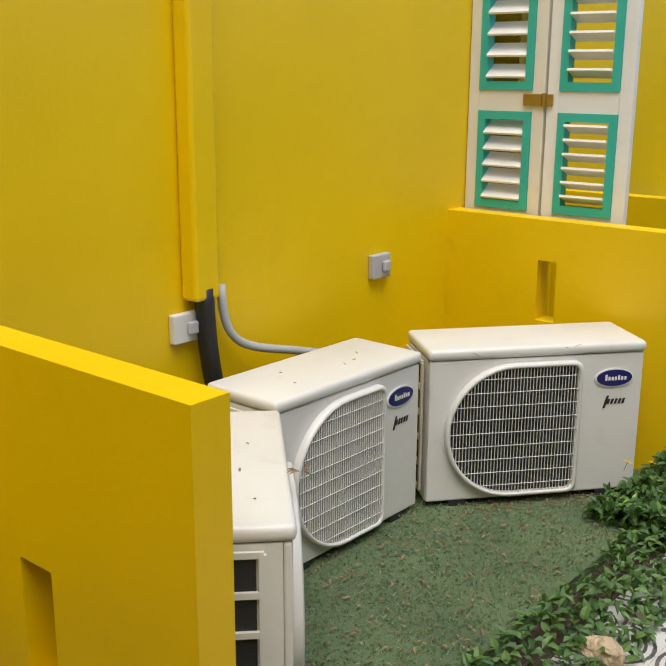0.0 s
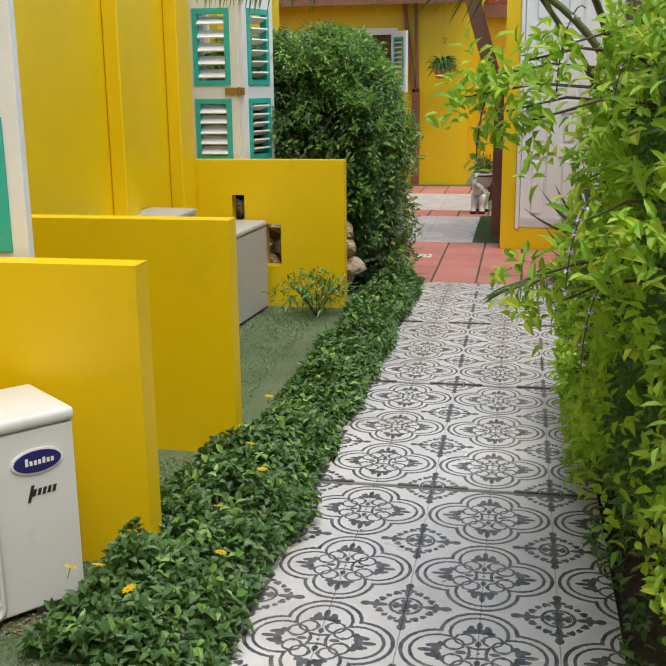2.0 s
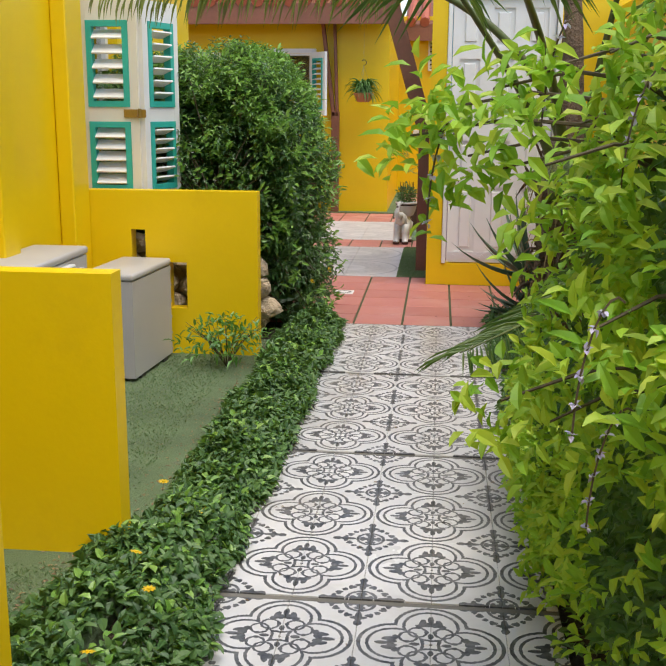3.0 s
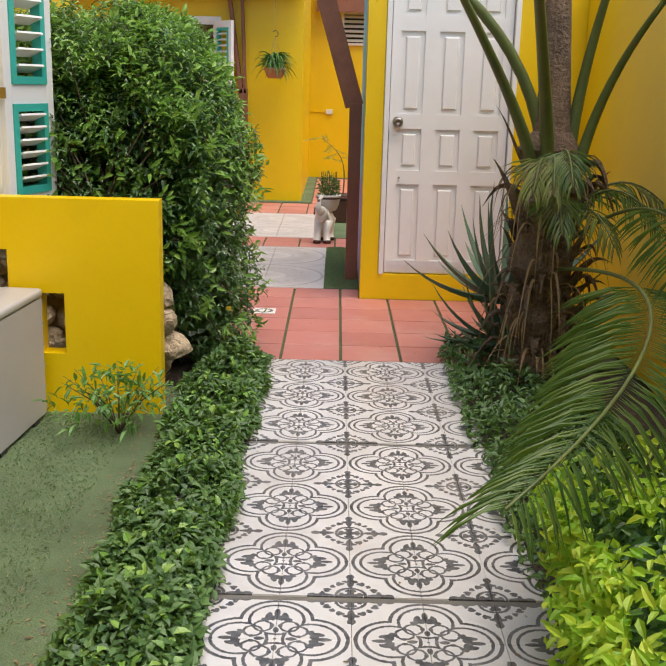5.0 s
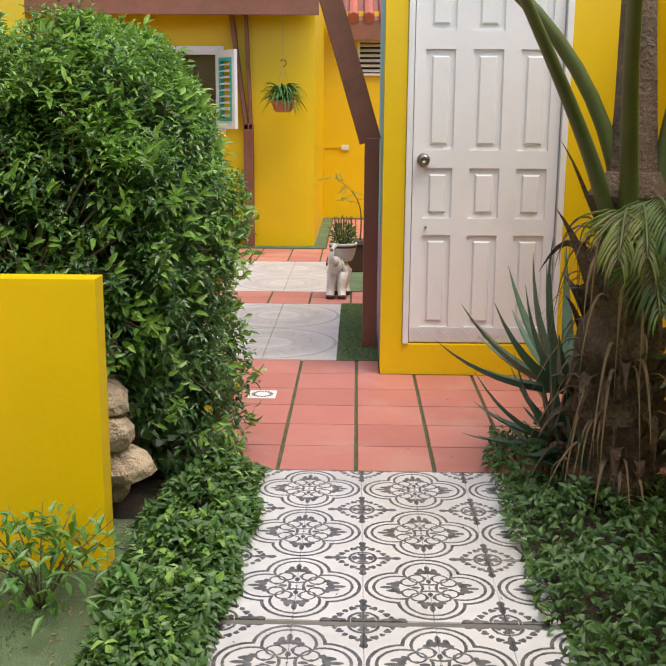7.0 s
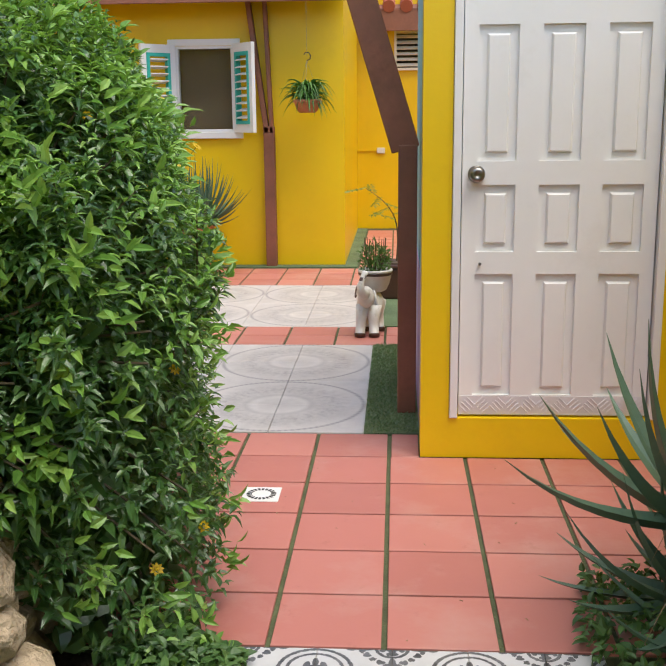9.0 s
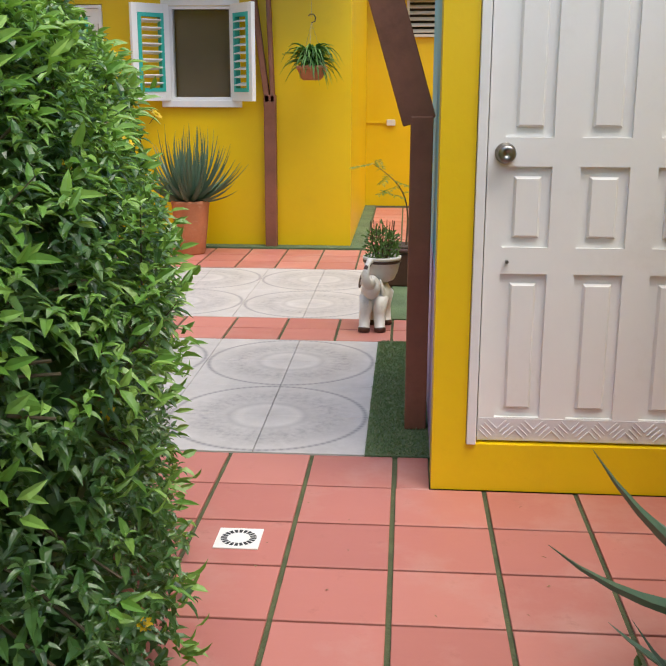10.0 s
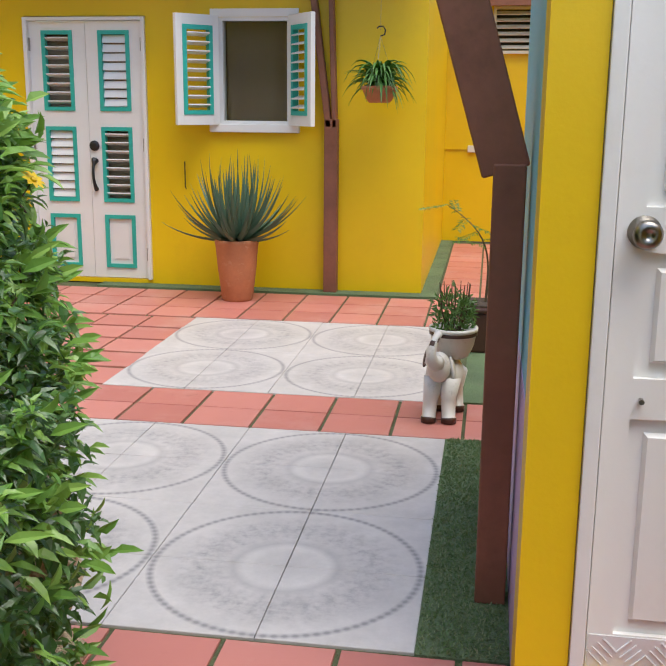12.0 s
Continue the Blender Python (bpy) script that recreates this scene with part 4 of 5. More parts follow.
def sprigs(name, n, depth, mat, label="", size=(0.036, 0.062), stem=0.07, rise=0.75, high=None):
    """Short upright shoots over the bush, each with pairs of opposite leaves and a tuft at the tip."""
    p, nor, drop = bush_surface(n)
    if high is not None:
        keep = RNG.random(n) < np.clip(high - drop * 1.6, 0.08, 1)
        p, nor = p[keep], nor[keep]
        n = len(p)
    p = p - nor * (RNG.random(n) ** 1.4 * depth)[:, None]
    ax = unit(nor * 0.75 + np.array((0.0, 0.0, rise)) + RNG.normal(0, 0.33, (n, 3)))
    side = unit(np.cross(ax, RNG.normal(0, 1, (n, 3))))
    other = np.cross(ax, side)
    at, along, up, L = [], [], [], []
    for k, (h, out, sc) in enumerate(((0.0, 1.0, 1.05), (0.38, 0.95, 1.0), (0.72, 0.75, 0.85), (1.0, 0.42, 0.62))):
        d0 = side if k % 2 == 0 else other
        base_l = spread(n, *size) * sc
        for sg in (-1, 1):
            at.append(p + ax * (h * stem))
            along.append(unit(d0 * sg * out + ax * (1.05 - 0.6 * out) + RNG.normal(0, 0.16, (n, 3))))
            up.append(ax)
            L.append(base_l * spread(n, 0.85, 1.1))
    at, along, up, L = np.concatenate(at), np.concatenate(along), np.concatenate(up), np.concatenate(L)
    up = unit(up * 0.45 + np.array((0.0, 0.0, 1.0)))
    leaves(name, at, along, up, L, L * spread(len(L), 0.38, 0.50), mat, bush, label, 0.2, 0.5)
    for q, a in zip(p[:60], ax[:60]):
        part("shoot", tube(bmesh.new(), [tuple(q - a * 0.12), tuple(q + a * stem)], [0.0028, 0.0016], 4), STEM, bush)


sprigs("crown", 3500, 0.17, BUSH, "glossy dark green leaves", (0.030, 0.054))
# young leaves, densest high up, so their colour paints the lit top
sprigs("young_foliage", 2400, 0.03, BUSHTOP, "bright green young leaves, light on the top put into their colour", (0.030, 0.050), 0.06, 0.9, 1.1)
# dark inner mass of twigs and leaves
n = 9000
p, nor, drop = bush_surface(n)
p = p - nor * spread(n, 0.17, 0.36)[:, None]
leaves("inner_foliage", p, tilted(n, nor, 0.3), nor, spread(n, 0.06, 0.10), spread(n, 0.04, 0.06), BUSH, bush)
p, nor, _ = bush_surface(120)
for q, m in zip(p, nor):
    bm = tube(bmesh.new(), bezier((-1.25 + 0.1 * RNG.normal(), min(q[1], -0.6) , 0.55), (-1.1, q[1], 0.8), tuple(q * 0.5 + np.array((-1.1, q[1], 0.9)) * 0.5), tuple(q), 5), [0.012, 0.009, 0.007, 0.005, 0.004, 0.003], 5)
    part("twig", bm, STEM, bush)
n = 420
p, nor, _ = bush_surface(n)
q = np.repeat(p + nor * 0.035, 5, 0)
leaves("loose_foliage", q + RNG.normal(0, 0.02, q.shape), tilted(len(q), np.repeat(nor, 5, 0) + np.array((0.5, 0, 0)), 0.0, 0.5), np.repeat(nor, 5, 0), spread(len(q), 0.035, 0.06), spread(len(q), 0.014, 0.022), BUSHTOP, bush)


def daisy(m, s=0.016):
    """A small yellow daisy: eight petals round a button, on a short stalk."""
    f = thing("daisy", m, "small yellow daisy among the leaves", "flower", "yellow daisies")
    k = 9
    t = np.arange(k) * 2 * math.pi / k
    d = np.stack([np.cos(t), np.sin(t), 0 * t + 0.15], 1)
    leaves("petals", d * s * 0.25, d, np.tile((0.0, 0.0, 1.0), (k, 1)), np.full(k, s), np.full(k, s * 0.55), PETAL, f, fold=0.05, curl=0.1)
    part("button", lathe(bmesh.new(), [(s * 0.05, -s * 0.1), (s * 0.35, 0.0), (s * 0.3, s * 0.25), (s * 0.05, s * 0.35)], 8), PETAL, f)
    part("stalk", tube(bmesh.new(), [(0, 0, -s * 0.1), (0, 0.0, -s * 2.0)], s * 0.07, 4), STEM, f)
    return f


first = daisy(pose(-0.62, -1.7, 1.22, 20, 40, 0))
for x, y, z, rx, ry in ((-0.52, -1.55, 0.95, 30, 55), (-0.60, -1.35, 1.25, 10, 40), (-0.66, -1.2, 1.1, 40, 40), (-0.55, -1.75, 0.75, 40, 60), (-0.47, -1.85, 0.35, 30, 50), (-0.70, -1.9, 1.40, 30, 20),
                        (-0.9, -1.5, 1.62, 20, 10), (-0.56, -2.0, 0.30, 30, 30), (-0.75, -0.9, 1.45, 20, 30), (-0.62, -1.0, 1.30, 10, 40)):
    copy_thing(first, pose(x, y, z, rx, ry, 0))

# rough stones under the bush
base = thing("stone_base", pose(0, 0, 0), "rough coral stone planter wall under the bush", "stone wall")
base["kind"] = "structure"
part("core", boxes((-1.78, -0.95, -2.30, -0.45, 0, 0.58)), STONE, base)
stones = []
for i in range(6):
    bm = bmesh.new()
    bmesh.ops.create_icosphere(bm, subdivisions=2, radius=0.5)
    for v in bm.verts:
        k = 1 + 0.35 * noise.noise(v.co * 2.2 + Vector((i * 7, 0, 0)))
        v.co = Vector((v.co.x * k, v.co.y * k, v.co.z * k))
    me = bpy.data.meshes.new("stone")
    bm.to_mesh(me)
    bm.free()
    me.materials.append(STONE)
    stones.append(me)


def stone(x, y, z, sx, sy, sz, parent):
    ob = new("stone", stones[int(RNG.integers(6))])
    ob.parent = parent
    ob.matrix_basis = pose(x, y, z, *RNG.uniform(-25, 25, 3)) @ Matrix.Diagonal((sx, sy, sz, 1))


for row in range(5):
    z = 0.07 + row * 0.125
    y = -2.3
    while y < -0.45:
        w = RNG.uniform(0.14, 0.26)
        stone(-0.91 + RNG.normal(0, 0.012), y + w / 2, z, 0.16, w * 1.05, RNG.uniform(0.12, 0.17), base)
        y += w
    x = -1.7
    while x < -0.92:
        w = RNG.uniform(0.14, 0.24)
        stone(x + w / 2, -2.33 + RNG.normal(0, 0.01), z, w * 1.05, 0.15, RNG.uniform(0.12, 0.17), base)
        x += w


# ground cover beside the path
def cover(name, n, x0, x1, y0, y1, top, label, mat=COVER, size=(0.024, 0.046), inset=0.0):
    g = thing(name, pose(0, 0, 0), label, "ground cover")
    g["kind"] = "stuff"
    y = spread(n, y0, y1)
    u = RNG.random(n)
    mid = 4 * u * (1 - u)
    edge = np.array([noise.noise((0.0, yy * 2.3, 5.0)) for yy in y]) * 0.07
    x0 = x0 + inset * np.clip((y + 5.4) / 0.5, 0, 1)
    x = x0 + (x1 - x0) * u + edge * np.where(u > 0.5, 1, -1)
    hgt = np.array([0.6 + 0.6 * noise.noise((xx * 5, yy * 5, 2.0)) for xx, yy in zip(x, y)])
    z = 0.01 + top * np.clip(hgt, 0.15, 1.2) * (0.35 + 0.65 * mid) * np.sqrt(RNG.random(n))
    at = np.stack([x, y, z], 1)
    nor = unit(np.stack([(u - 0.5) * 1.2, 0 * u, 0 * u + 1], 1))
    leaves("leaves", at, tilted(n, nor * np.array((1, 1, 0.35)), 0.1, 0.9), nor, spread(n, *size), spread(n, size[0] * 0.6, size[1] * 0.62), mat, g)
    return g


cover("ground_cover", 20000, -0.86, -0.37, -6.75, -1.9, 0.16, "low leafy green ground cover along the path", inset=0.15)
cover("ground_cover", 2600, -0.70, -0.42, -9.6, -6.7, 0.09, "low leafy green ground cover along the path")
cover("ground_cover", 5500, 0.54, 1.15, -4.1, -1.45, 0.16, "low dark ground cover under the palm")
cover("ground_cover", 3500, 0.56, 1.3, -8.4, -4.0, 0.12, "low dark ground cover under the shrub")
cover("ground_cover", 500, -0.82, -0.62, -6.65, -6.2, 0.26, "taller leafy weeds by the partition")
cover("ground_cover", 1800, -0.84, -0.38, -6.75, -1.9, 0.19, "lighter young leaves among the ground cover", BUSHTOP, (0.022, 0.045), 0.15)
for x, y, z in ((-0.62, -6.65, 0.17), (-0.56, -6.1, 0.15), (-0.6, -5.6, 0.16), (-0.48, -6.35, 0.13), (-0.66, -5.1, 0.17), (-0.52, -5.75, 0.13), (-0.72, -6.6, 0.2), (-0.5, -5.2, 0.12), (-0.82, -6.55, 0.16)):
    copy_thing(first, pose(x, y, z, RNG.uniform(-20, 20), RNG.uniform(-20, 20), 0))

# sprig of fern-like weed before the far partition
w = thing("weed", pose(-0.90, -3.0, 0), "feathery light green weed on the turf", "weed")
n = 320
a = spread(n, 0, 2 * math.pi)
r = spread(n, 0.02, 0.24)
at = np.stack([np.cos(a) * r * 1.2, np.sin(a) * r, 0.06 + 0.24 * (1 - r / 0.36) * RNG.random(n) + 0.02], 1)
leaves("leaves", at, tilted(n, at * np.array((1, 1, 0.2)), 0, 0.6), np.tile((0.0, 0.0, 1.0), (n, 1)), spread(n, 0.03, 0.07), spread(n, 0.012, 0.022), FERN, w)
for i in range(14):
    t = i * 0.45
    bm = tube(bmesh.new(), [(0, 0, 0), (0.1 * math.cos(t), 0.1 * math.sin(t), 0.15), (0.22 * math.cos(t), 0.22 * math.sin(t), 0.24)], [0.004, 0.003, 0.001], 4)
    part("stem", bm, STEM, w)

# leaf litter along the verge
lit = thing("leaf_litter", pose(0, 0, 0), "dry brown leaves and litter at the turf edge", "leaf litter")
lit["kind"] = "stuff"
n = 900
yy = spread(n, -6.6, -2.4)
at = np.stack([-0.90 + 0.14 * np.clip((yy + 5.4) / 0.5, 0, 1) + RNG.normal(0, 0.05, n), yy, np.full(n, 0.004)], 1)
at2 = np.stack([-1.25 + 0.5 * RNG.random(n), -7.05 + 0.66 * RNG.random(n), np.full(n, 0.004)], 1)
sel = np.abs((at2[:, 1] + 7.0) - (at2[:, 0] + 1.33) * 1.23) < 0.07
at3 = np.stack([spread(1300, -1.7, -0.72), spread(1300, -8.4, -6.3), np.full(1300, 0.012)], 1)
at = np.concatenate([at, at2[sel] + np.array((0.03, -0.03, 0)), at3])
n = len(at)
fl = RNG.normal(0, 1, (n, 3)) * np.array((1, 1, 0.12))
leaves("leaves", at, fl, np.tile((0.0, 0.0, 1.0), (n, 1)), spread(n, 0.006, 0.024), spread(n, 0.003, 0.010), DRY, lit)
lf = thing("fallen_leaf", pose(-0.98, -8.03, 0.556), "curled dry yellow leaf on the condenser lid", "leaf")
q = RNG.normal(0, 0.012, (7, 3)) * np.array((1, 1, 0.2)) + np.array((0, 0, 0.004))
leaves("blade", q, RNG.normal(0, 1, (7, 3)) * np.array((1, 1, 0.2)), np.tile((0.0, 0.0, 1.0), (7, 1)), spread(7, 0.02, 0.035), spread(7, 0.008, 0.014), DRY, lf)
lids = thing("leaf_scrap", pose(0, 0, 0.557), "dark twig scraps on the condenser lids", "leaf litter")
lids["kind"] = "stuff"
at = np.array([(-1.45, -7.3, 0), (-1.5, -7.18, 0), (-1.44, -7.25, 0), (-1.52, -7.5, 0), (-1.42, -7.55, 0), (-1.1, -8.1, 0), (-0.95, -8.2, 0), (-1.2, -7.98, 0), (-1.05, -8.2, 0), (-1.2, -6.95, 0), (-1.0, -6.7, 0), (-0.98, -6.62, 0)])
n = len(at)
leaves("leaves", at, RNG.normal(0, 1, (n, 3)) * np.array((1, 1, 0.03)), np.tile((0.0, 0.0, 1.0), (n, 1)), spread(n, 0.012, 0.035), spread(n, 0.003, 0.006), DRY, lids)
pb = thing("pebble", pose(-0.47, -7.47, 0.0), "pale rounded stone at the path edge", "stone")
ob = new("body", stones[2])
ob.parent = pb
ob.matrix_basis = pose(0, 0, 0.03) @ Matrix.Diagonal((0.12, 0.09, 0.09, 1))

scraps = thing("leaf_scrap", pose(0, 0, 0.0015), "tiny dry scraps scattered on path and tiles", "leaf litter")
scraps["kind"] = "stuff"
n = 70
at = np.stack([spread(n, -0.4, 0.55), spread(n, -8.0, -0.4), np.full(n, 0.001)], 1)
leaves("leaves", at, RNG.normal(0, 1, (n, 3)) * np.array((1, 1, 0.05)), np.tile((0.0, 0.0, 1.0), (n, 1)), spread(n, 0.006, 0.022), spread(n, 0.003, 0.010), DRY, scraps)
# turf fibres
n = 34000
at = np.stack([spread(n, -1.78, -0.74), spread(n, -9.0, -5.4), np.zeros(n)], 1)
at[:7000] = np.stack([spread(7000, -0.11, 0.13), spread(7000, 0.0, 1.74), np.full(7000, 0.004)], 1)
at[7000:12000] = np.stack([spread(5000, -1.4, -0.87), spread(5000, -5.2, -2.8), np.zeros(5000)], 1)
tf = leaves("turf_fibres", at, RNG.normal(0, 1, (n, 3)) * np.array((1, 1, 0)) + np.array((0, 0, 0.9)), np.tile((0.0, 1.0, 0.3), (n, 1)), spread(n, 0.010, 0.018), spread(n, 0.003, 0.005), TURFBLADE)
tagged(tf, "short green artificial turf fibres", "artificial turf", kind="stuff")

# golden shrub that leans over the path
shrub = thing("shrub", pose(0, 0, 0), "tall shrub with lime young leaves and lavender flowers", "shrub")


def shrub_points(n):
    y = spread(n, -6.98, -4.30)
    z = 0.12 + 1.75 * RNG.random(n) ** 0.85
    t = (y + 6.98) / 2.68
    belly = np.sin(np.clip(t, 0, 1) * math.pi) ** 0.5
    lean = 0.66 - 0.10 * belly + 0.12 * (z < 0.3) - 0.12 * np.clip((z - 0.8) / 0.9, 0, 1) * (t < 0.6)
    top = np.clip((z - 1.35) / 0.5, 0, 1)
    lump = np.array([noise.noise((yy * 2.6, zz * 2.6, 3.0)) for yy, zz in zip(y, z)])
    x = lean - 0.10 * lump + 0.35 * top
    sc = 1.0 - 0.68 * np.clip((t - 0.26) / 0.30, 0, 1)
    return np.stack([x, y, z * sc], 1)


n = 24000
p = shrub_points(n)
nor = np.tile((-0.8, -0.35, 0.45), (n, 1))
p[:, 0] += RNG.random(n) ** 1.5 * 0.36
leaves("leaves", p, tilted(n, nor, 0.25, 0.8), nor, spread(n, 0.024, 0.047), spread(n, 0.011, 0.020), SHRUB, shrub, "dark green shrub leaves")
tips = shrub_points(1500)
tips = tips[RNG.random(1500) < np.where(tips[:, 1] > -5.9, 0.5, np.clip((tips[:, 2] - 0.15) / 1.3, 0.12, 0.75))]
tips[:, 0] -= 0.05
reach = [(0.30, -6.75, 0.98), (0.38, -6.65, 0.92), (0.20, -6.55, 1.37), (0.28, -6.6, 1.40), (0.36, -6.6, 1.43), (0.44, -6.6, 1.45), (0.16, -6.5, 1.33), (0.34, -6.75, 1.30), (0.40, -6.9, 1.12),
         (0.46, -7.05, 1.10), (0.30, -6.5, 1.28), (0.52, -6.9, 1.5), (0.25, -6.5, 1.30), (0.42, -6.5, 1.35)]
for q in reach:
    bm = tube(bmesh.new(), bezier((0.95, -6.1, 0.3), (0.85, -6.3, q[2] * 0.9), (0.6, q[1] + 0.1, q[2] + 0.12), q, 8), [0.012, 0.01, 0.008, 0.007, 0.006, 0.005, 0.004, 0.003, 0.002], 5)
    part("branch", bm, STEM, shrub)
for i in range(40):
    y = RNG.uniform(-7.2, -4.5)
    bm = tube(bmesh.new(), bezier((0.95, -5.9, 0.0), (0.9, y, 0.5), (0.8, y, 0.8), (0.62 + RNG.uniform(0.0, 0.3), y, RNG.uniform(0.5, 1.6) if y < -6.2 else RNG.uniform(0.25, 0.5)), 6), [0.016, 0.013, 0.010, 0.008, 0.006, 0.004, 0.003], 5)
    part("branch", bm, STEM, shrub)
allt = np.concatenate([tips, np.repeat(np.array(reach), 6, 0) + RNG.normal(0, 0.04, (6 * len(reach), 3))])
k = 9
c = np.repeat(allt, k, 0)
n = len(c)
nor = np.tile((-0.5, -0.35, 0.8), (n, 1))
leaves("young_leaves", c + RNG.normal(0, 0.018, (n, 3)), tilted(n, nor * 0.6, 0.1, 0.9), nor, spread(n, 0.025, 0.048), spread(n, 0.012, 0.021), LIME, shrub, "lime yellow young leaves")
fl = []
for x, y, z in ((0.42, -6.95, 1.16), (0.50, -6.7, 1.42), (0.24, -6.55, 1.36), (0.46, -6.85, 1.0), (0.40, -6.6, 1.5)):
    pts = bezier((x, y, z), (x - 0.02, y, z + 0.03), (x - 0.05, y, z - 0.06), (x - 0.05, y, z - 0.16), 8)
    stalk = part("flower_stalk", tube(bmesh.new(), pts, 0.0018, 4), STEM, shrub)
    c = np.repeat(np.array([tuple(v) for v in pts[3:]]), 5, 0)
    n = len(c)
    leaves("blossom", c, RNG.normal(0, 1, (n, 3)), np.tile((0.0, 0.0, 1.0), (n, 1)), spread(n, 0.007, 0.012), spread(n, 0.006, 0.010), LAVENDER, stalk, "small lavender flowers")


# palm
def frond(parent, pts, length, mats, droop=0.5, spread_angle=0.9, gap=0.016, start=0.25, wid=0.016, r0=0.022, twist=0.0):
    """One palm frond: a tapered rib with leaflets down both sides."""
    k = len(pts) - 1
    bm = bmesh.new()
    tube(bm, pts, [r0 * (1 - 0.85 * i / k) + 0.002 for i in range(k + 1)], 8)
    part("rib", bm, PETIOLE, parent, "", True)
    P = [Vector(p) for p in pts]
    tot = sum((b - a).length for a, b in zip(P, P[1:]))
    at, along, ups, L = [], [], [], []
    s = 0.0
    for a, b in zip(P, P[1:]):
        seg = (b - a).length
        d = (b - a).normalized()
        side = d.cross(Vector((0, 0, 1)))
        side = side.normalized() if side.length > 0.05 else Vector((1, 0, 0))
        side = (side * (1 - twist) + Vector((0, 0, 1)) * twist).normalized()
        for j in range(max(1, int(seg / gap))):
            f = (s + seg * j / max(1, int(seg / gap))) / tot
            if f < start:
                continue
            g = (f - start) / (1 - start)
            for sg in (-1, 1):
                at.append(a.lerp(b, j / max(1, int(seg / gap))))
                v = side * sg * math.sin(spread_angle * (1 - 0.5 * g)) + d * math.cos(spread_angle * (1 - 0.5 * g)) * 0.8 - Vector((0, 0, droop * RNG.uniform(0.6, 1.4)))
                along.append(v)
                ups.append(Vector((0, 0, 1)))
                L.append(length * (0.45 + 0.75 * math.sin(math.pi * min(1, 0.25 + 0.72 * g))) * RNG.uniform(0.85, 1.1))
        s += seg
    at, along, ups, L = (np.array([tuple(q) for q in z]) if z is not L else np.array(L) for z in (at, along, ups, L))
    n = len(at)
    leaves("foliage", at, along + RNG.normal(0, 0.05, (n, 3)), ups, L, np.full(n, wid), mats, parent, fold=0.3, curl=0.25)


palm = thing("palm", pose(0.97, -2.03, 0), "stocky palm with a fibrous brown trunk and arching fronds", "palm")
bm = bmesh.new()
prof = []
for i in range(16):
    z = 1.2 * i / 15
    prof.append((0.165 + 0.03 * math.sin(i * 1.9) - 0.045 * z, z))
lathe(bm, prof, 20, wobble=0.08)
for v in bm.verts:
    v.co += Vector((noise.noise(v.co * 6), noise.noise(v.co * 6 + Vector((9, 0, 0))), 0)) * 0.045
part("trunk", bm, BARK, palm, "fibrous brown trunk")
part("crown_shaft", tube(bmesh.new(), [(0.0, 0.03, 1.05), (0.0, 0.05, 1.4), (-0.01, 0.07, 1.8), (-0.02, 0.1, 2.2)], [0.10, 0.075, 0.06, 0.03], 14), BARK, palm, "brown sheathed crown shaft")
# old leaf bases and loose fibre
cv, wd = [], []
for i in range(70):
    t, z = RNG.uniform(0, 2 * math.pi), RNG.uniform(0.05, 1.1)
    o = Vector((math.cos(t), math.sin(t), 0))
    hgt = RNG.uniform(0.15, 0.38)
    cv.append(bezier(o * 0.13 + Vector((0, 0, z)), o * 0.20 + Vector((0, 0, z + hgt * 0.4)), o * 0.23 + Vector((0, 0, z + hgt * 0.7)), o * (0.21 + RNG.uniform(0, 0.14)) + Vector((0, 0, z + hgt * RNG.uniform(-0.6, 1.0))), 7))
    wd.append(RNG.uniform(0.03, 0.09))
for q, k in zip(cv, wd):
    strips("leaf_base", [q], [k], BARK, palm)
cv, wd = [], []
for i in range(130):
    t, z = RNG.uniform(0, 2 * math.pi), RNG.uniform(0.1, 1.1)
    o = Vector((math.cos(t), math.sin(t), 0))
    e = o * RNG.uniform(0.18, 0.38) + Vector((0, 0, max(0.02, z - RNG.uniform(0.05, 0.5))))
    cv.append(bezier(o * 0.13 + Vector((0, 0, z)), o * 0.2 + Vector((0, 0, z + 0.05)), o * 0.26 + Vector((0, 0, z)), e, 6))
    wd.append(RNG.uniform(0.006, 0.02))
for q, k in zip(cv, wd):
    strips("dry_strip", [q], [k], DRY, palm)
for (a, b, c, e), ln, r in (
        (((-0.05, -0.02, 0.85), (-0.10, -0.05, 1.2), (-0.35, -0.2, 1.55), (-1.0, -1.6, 2.25)), 0.45, 0.034),
        (((-0.02, -0.05, 0.95), (-0.05, -0.1, 1.3), (-0.25, -0.6, 1.85), (-0.75, -2.9, 2.15)), 0.5, 0.036),
        (((0.02, 0.0, 1.0), (0.02, 0.0, 1.4), (0.0, 0.1, 1.9), (-0.2, 0.5, 2.9)), 0.45, 0.036),
        (((0.08, 0.03, 1.0), (0.10, 0.03, 1.4), (0.16, 0.0, 1.8), (0.3, -0.6, 2.7)), 0.45, 0.032),
        (((0.11, -0.02, 0.95), (0.16, -0.02, 1.3), (0.28, -0.1, 1.7), (0.5, -0.9, 2.1)), 0.4, 0.028),
        ):
    frond(palm, bezier(a, b, c, e, 18), ln, FROND, 0.45, r0=r * 1.05, start=0.70, gap=0.024, wid=0.013)
frond(palm, bezier((-0.02, 0.05, 1.0), (-0.1, 0.1, 1.9), (-1.2, -0.3, 2.45), (-2.5, -1.0, 1.95), 22), 0.34, FROND_DRY, 0.8, r0=0.03, start=0.5, gap=0.03, wid=0.012)
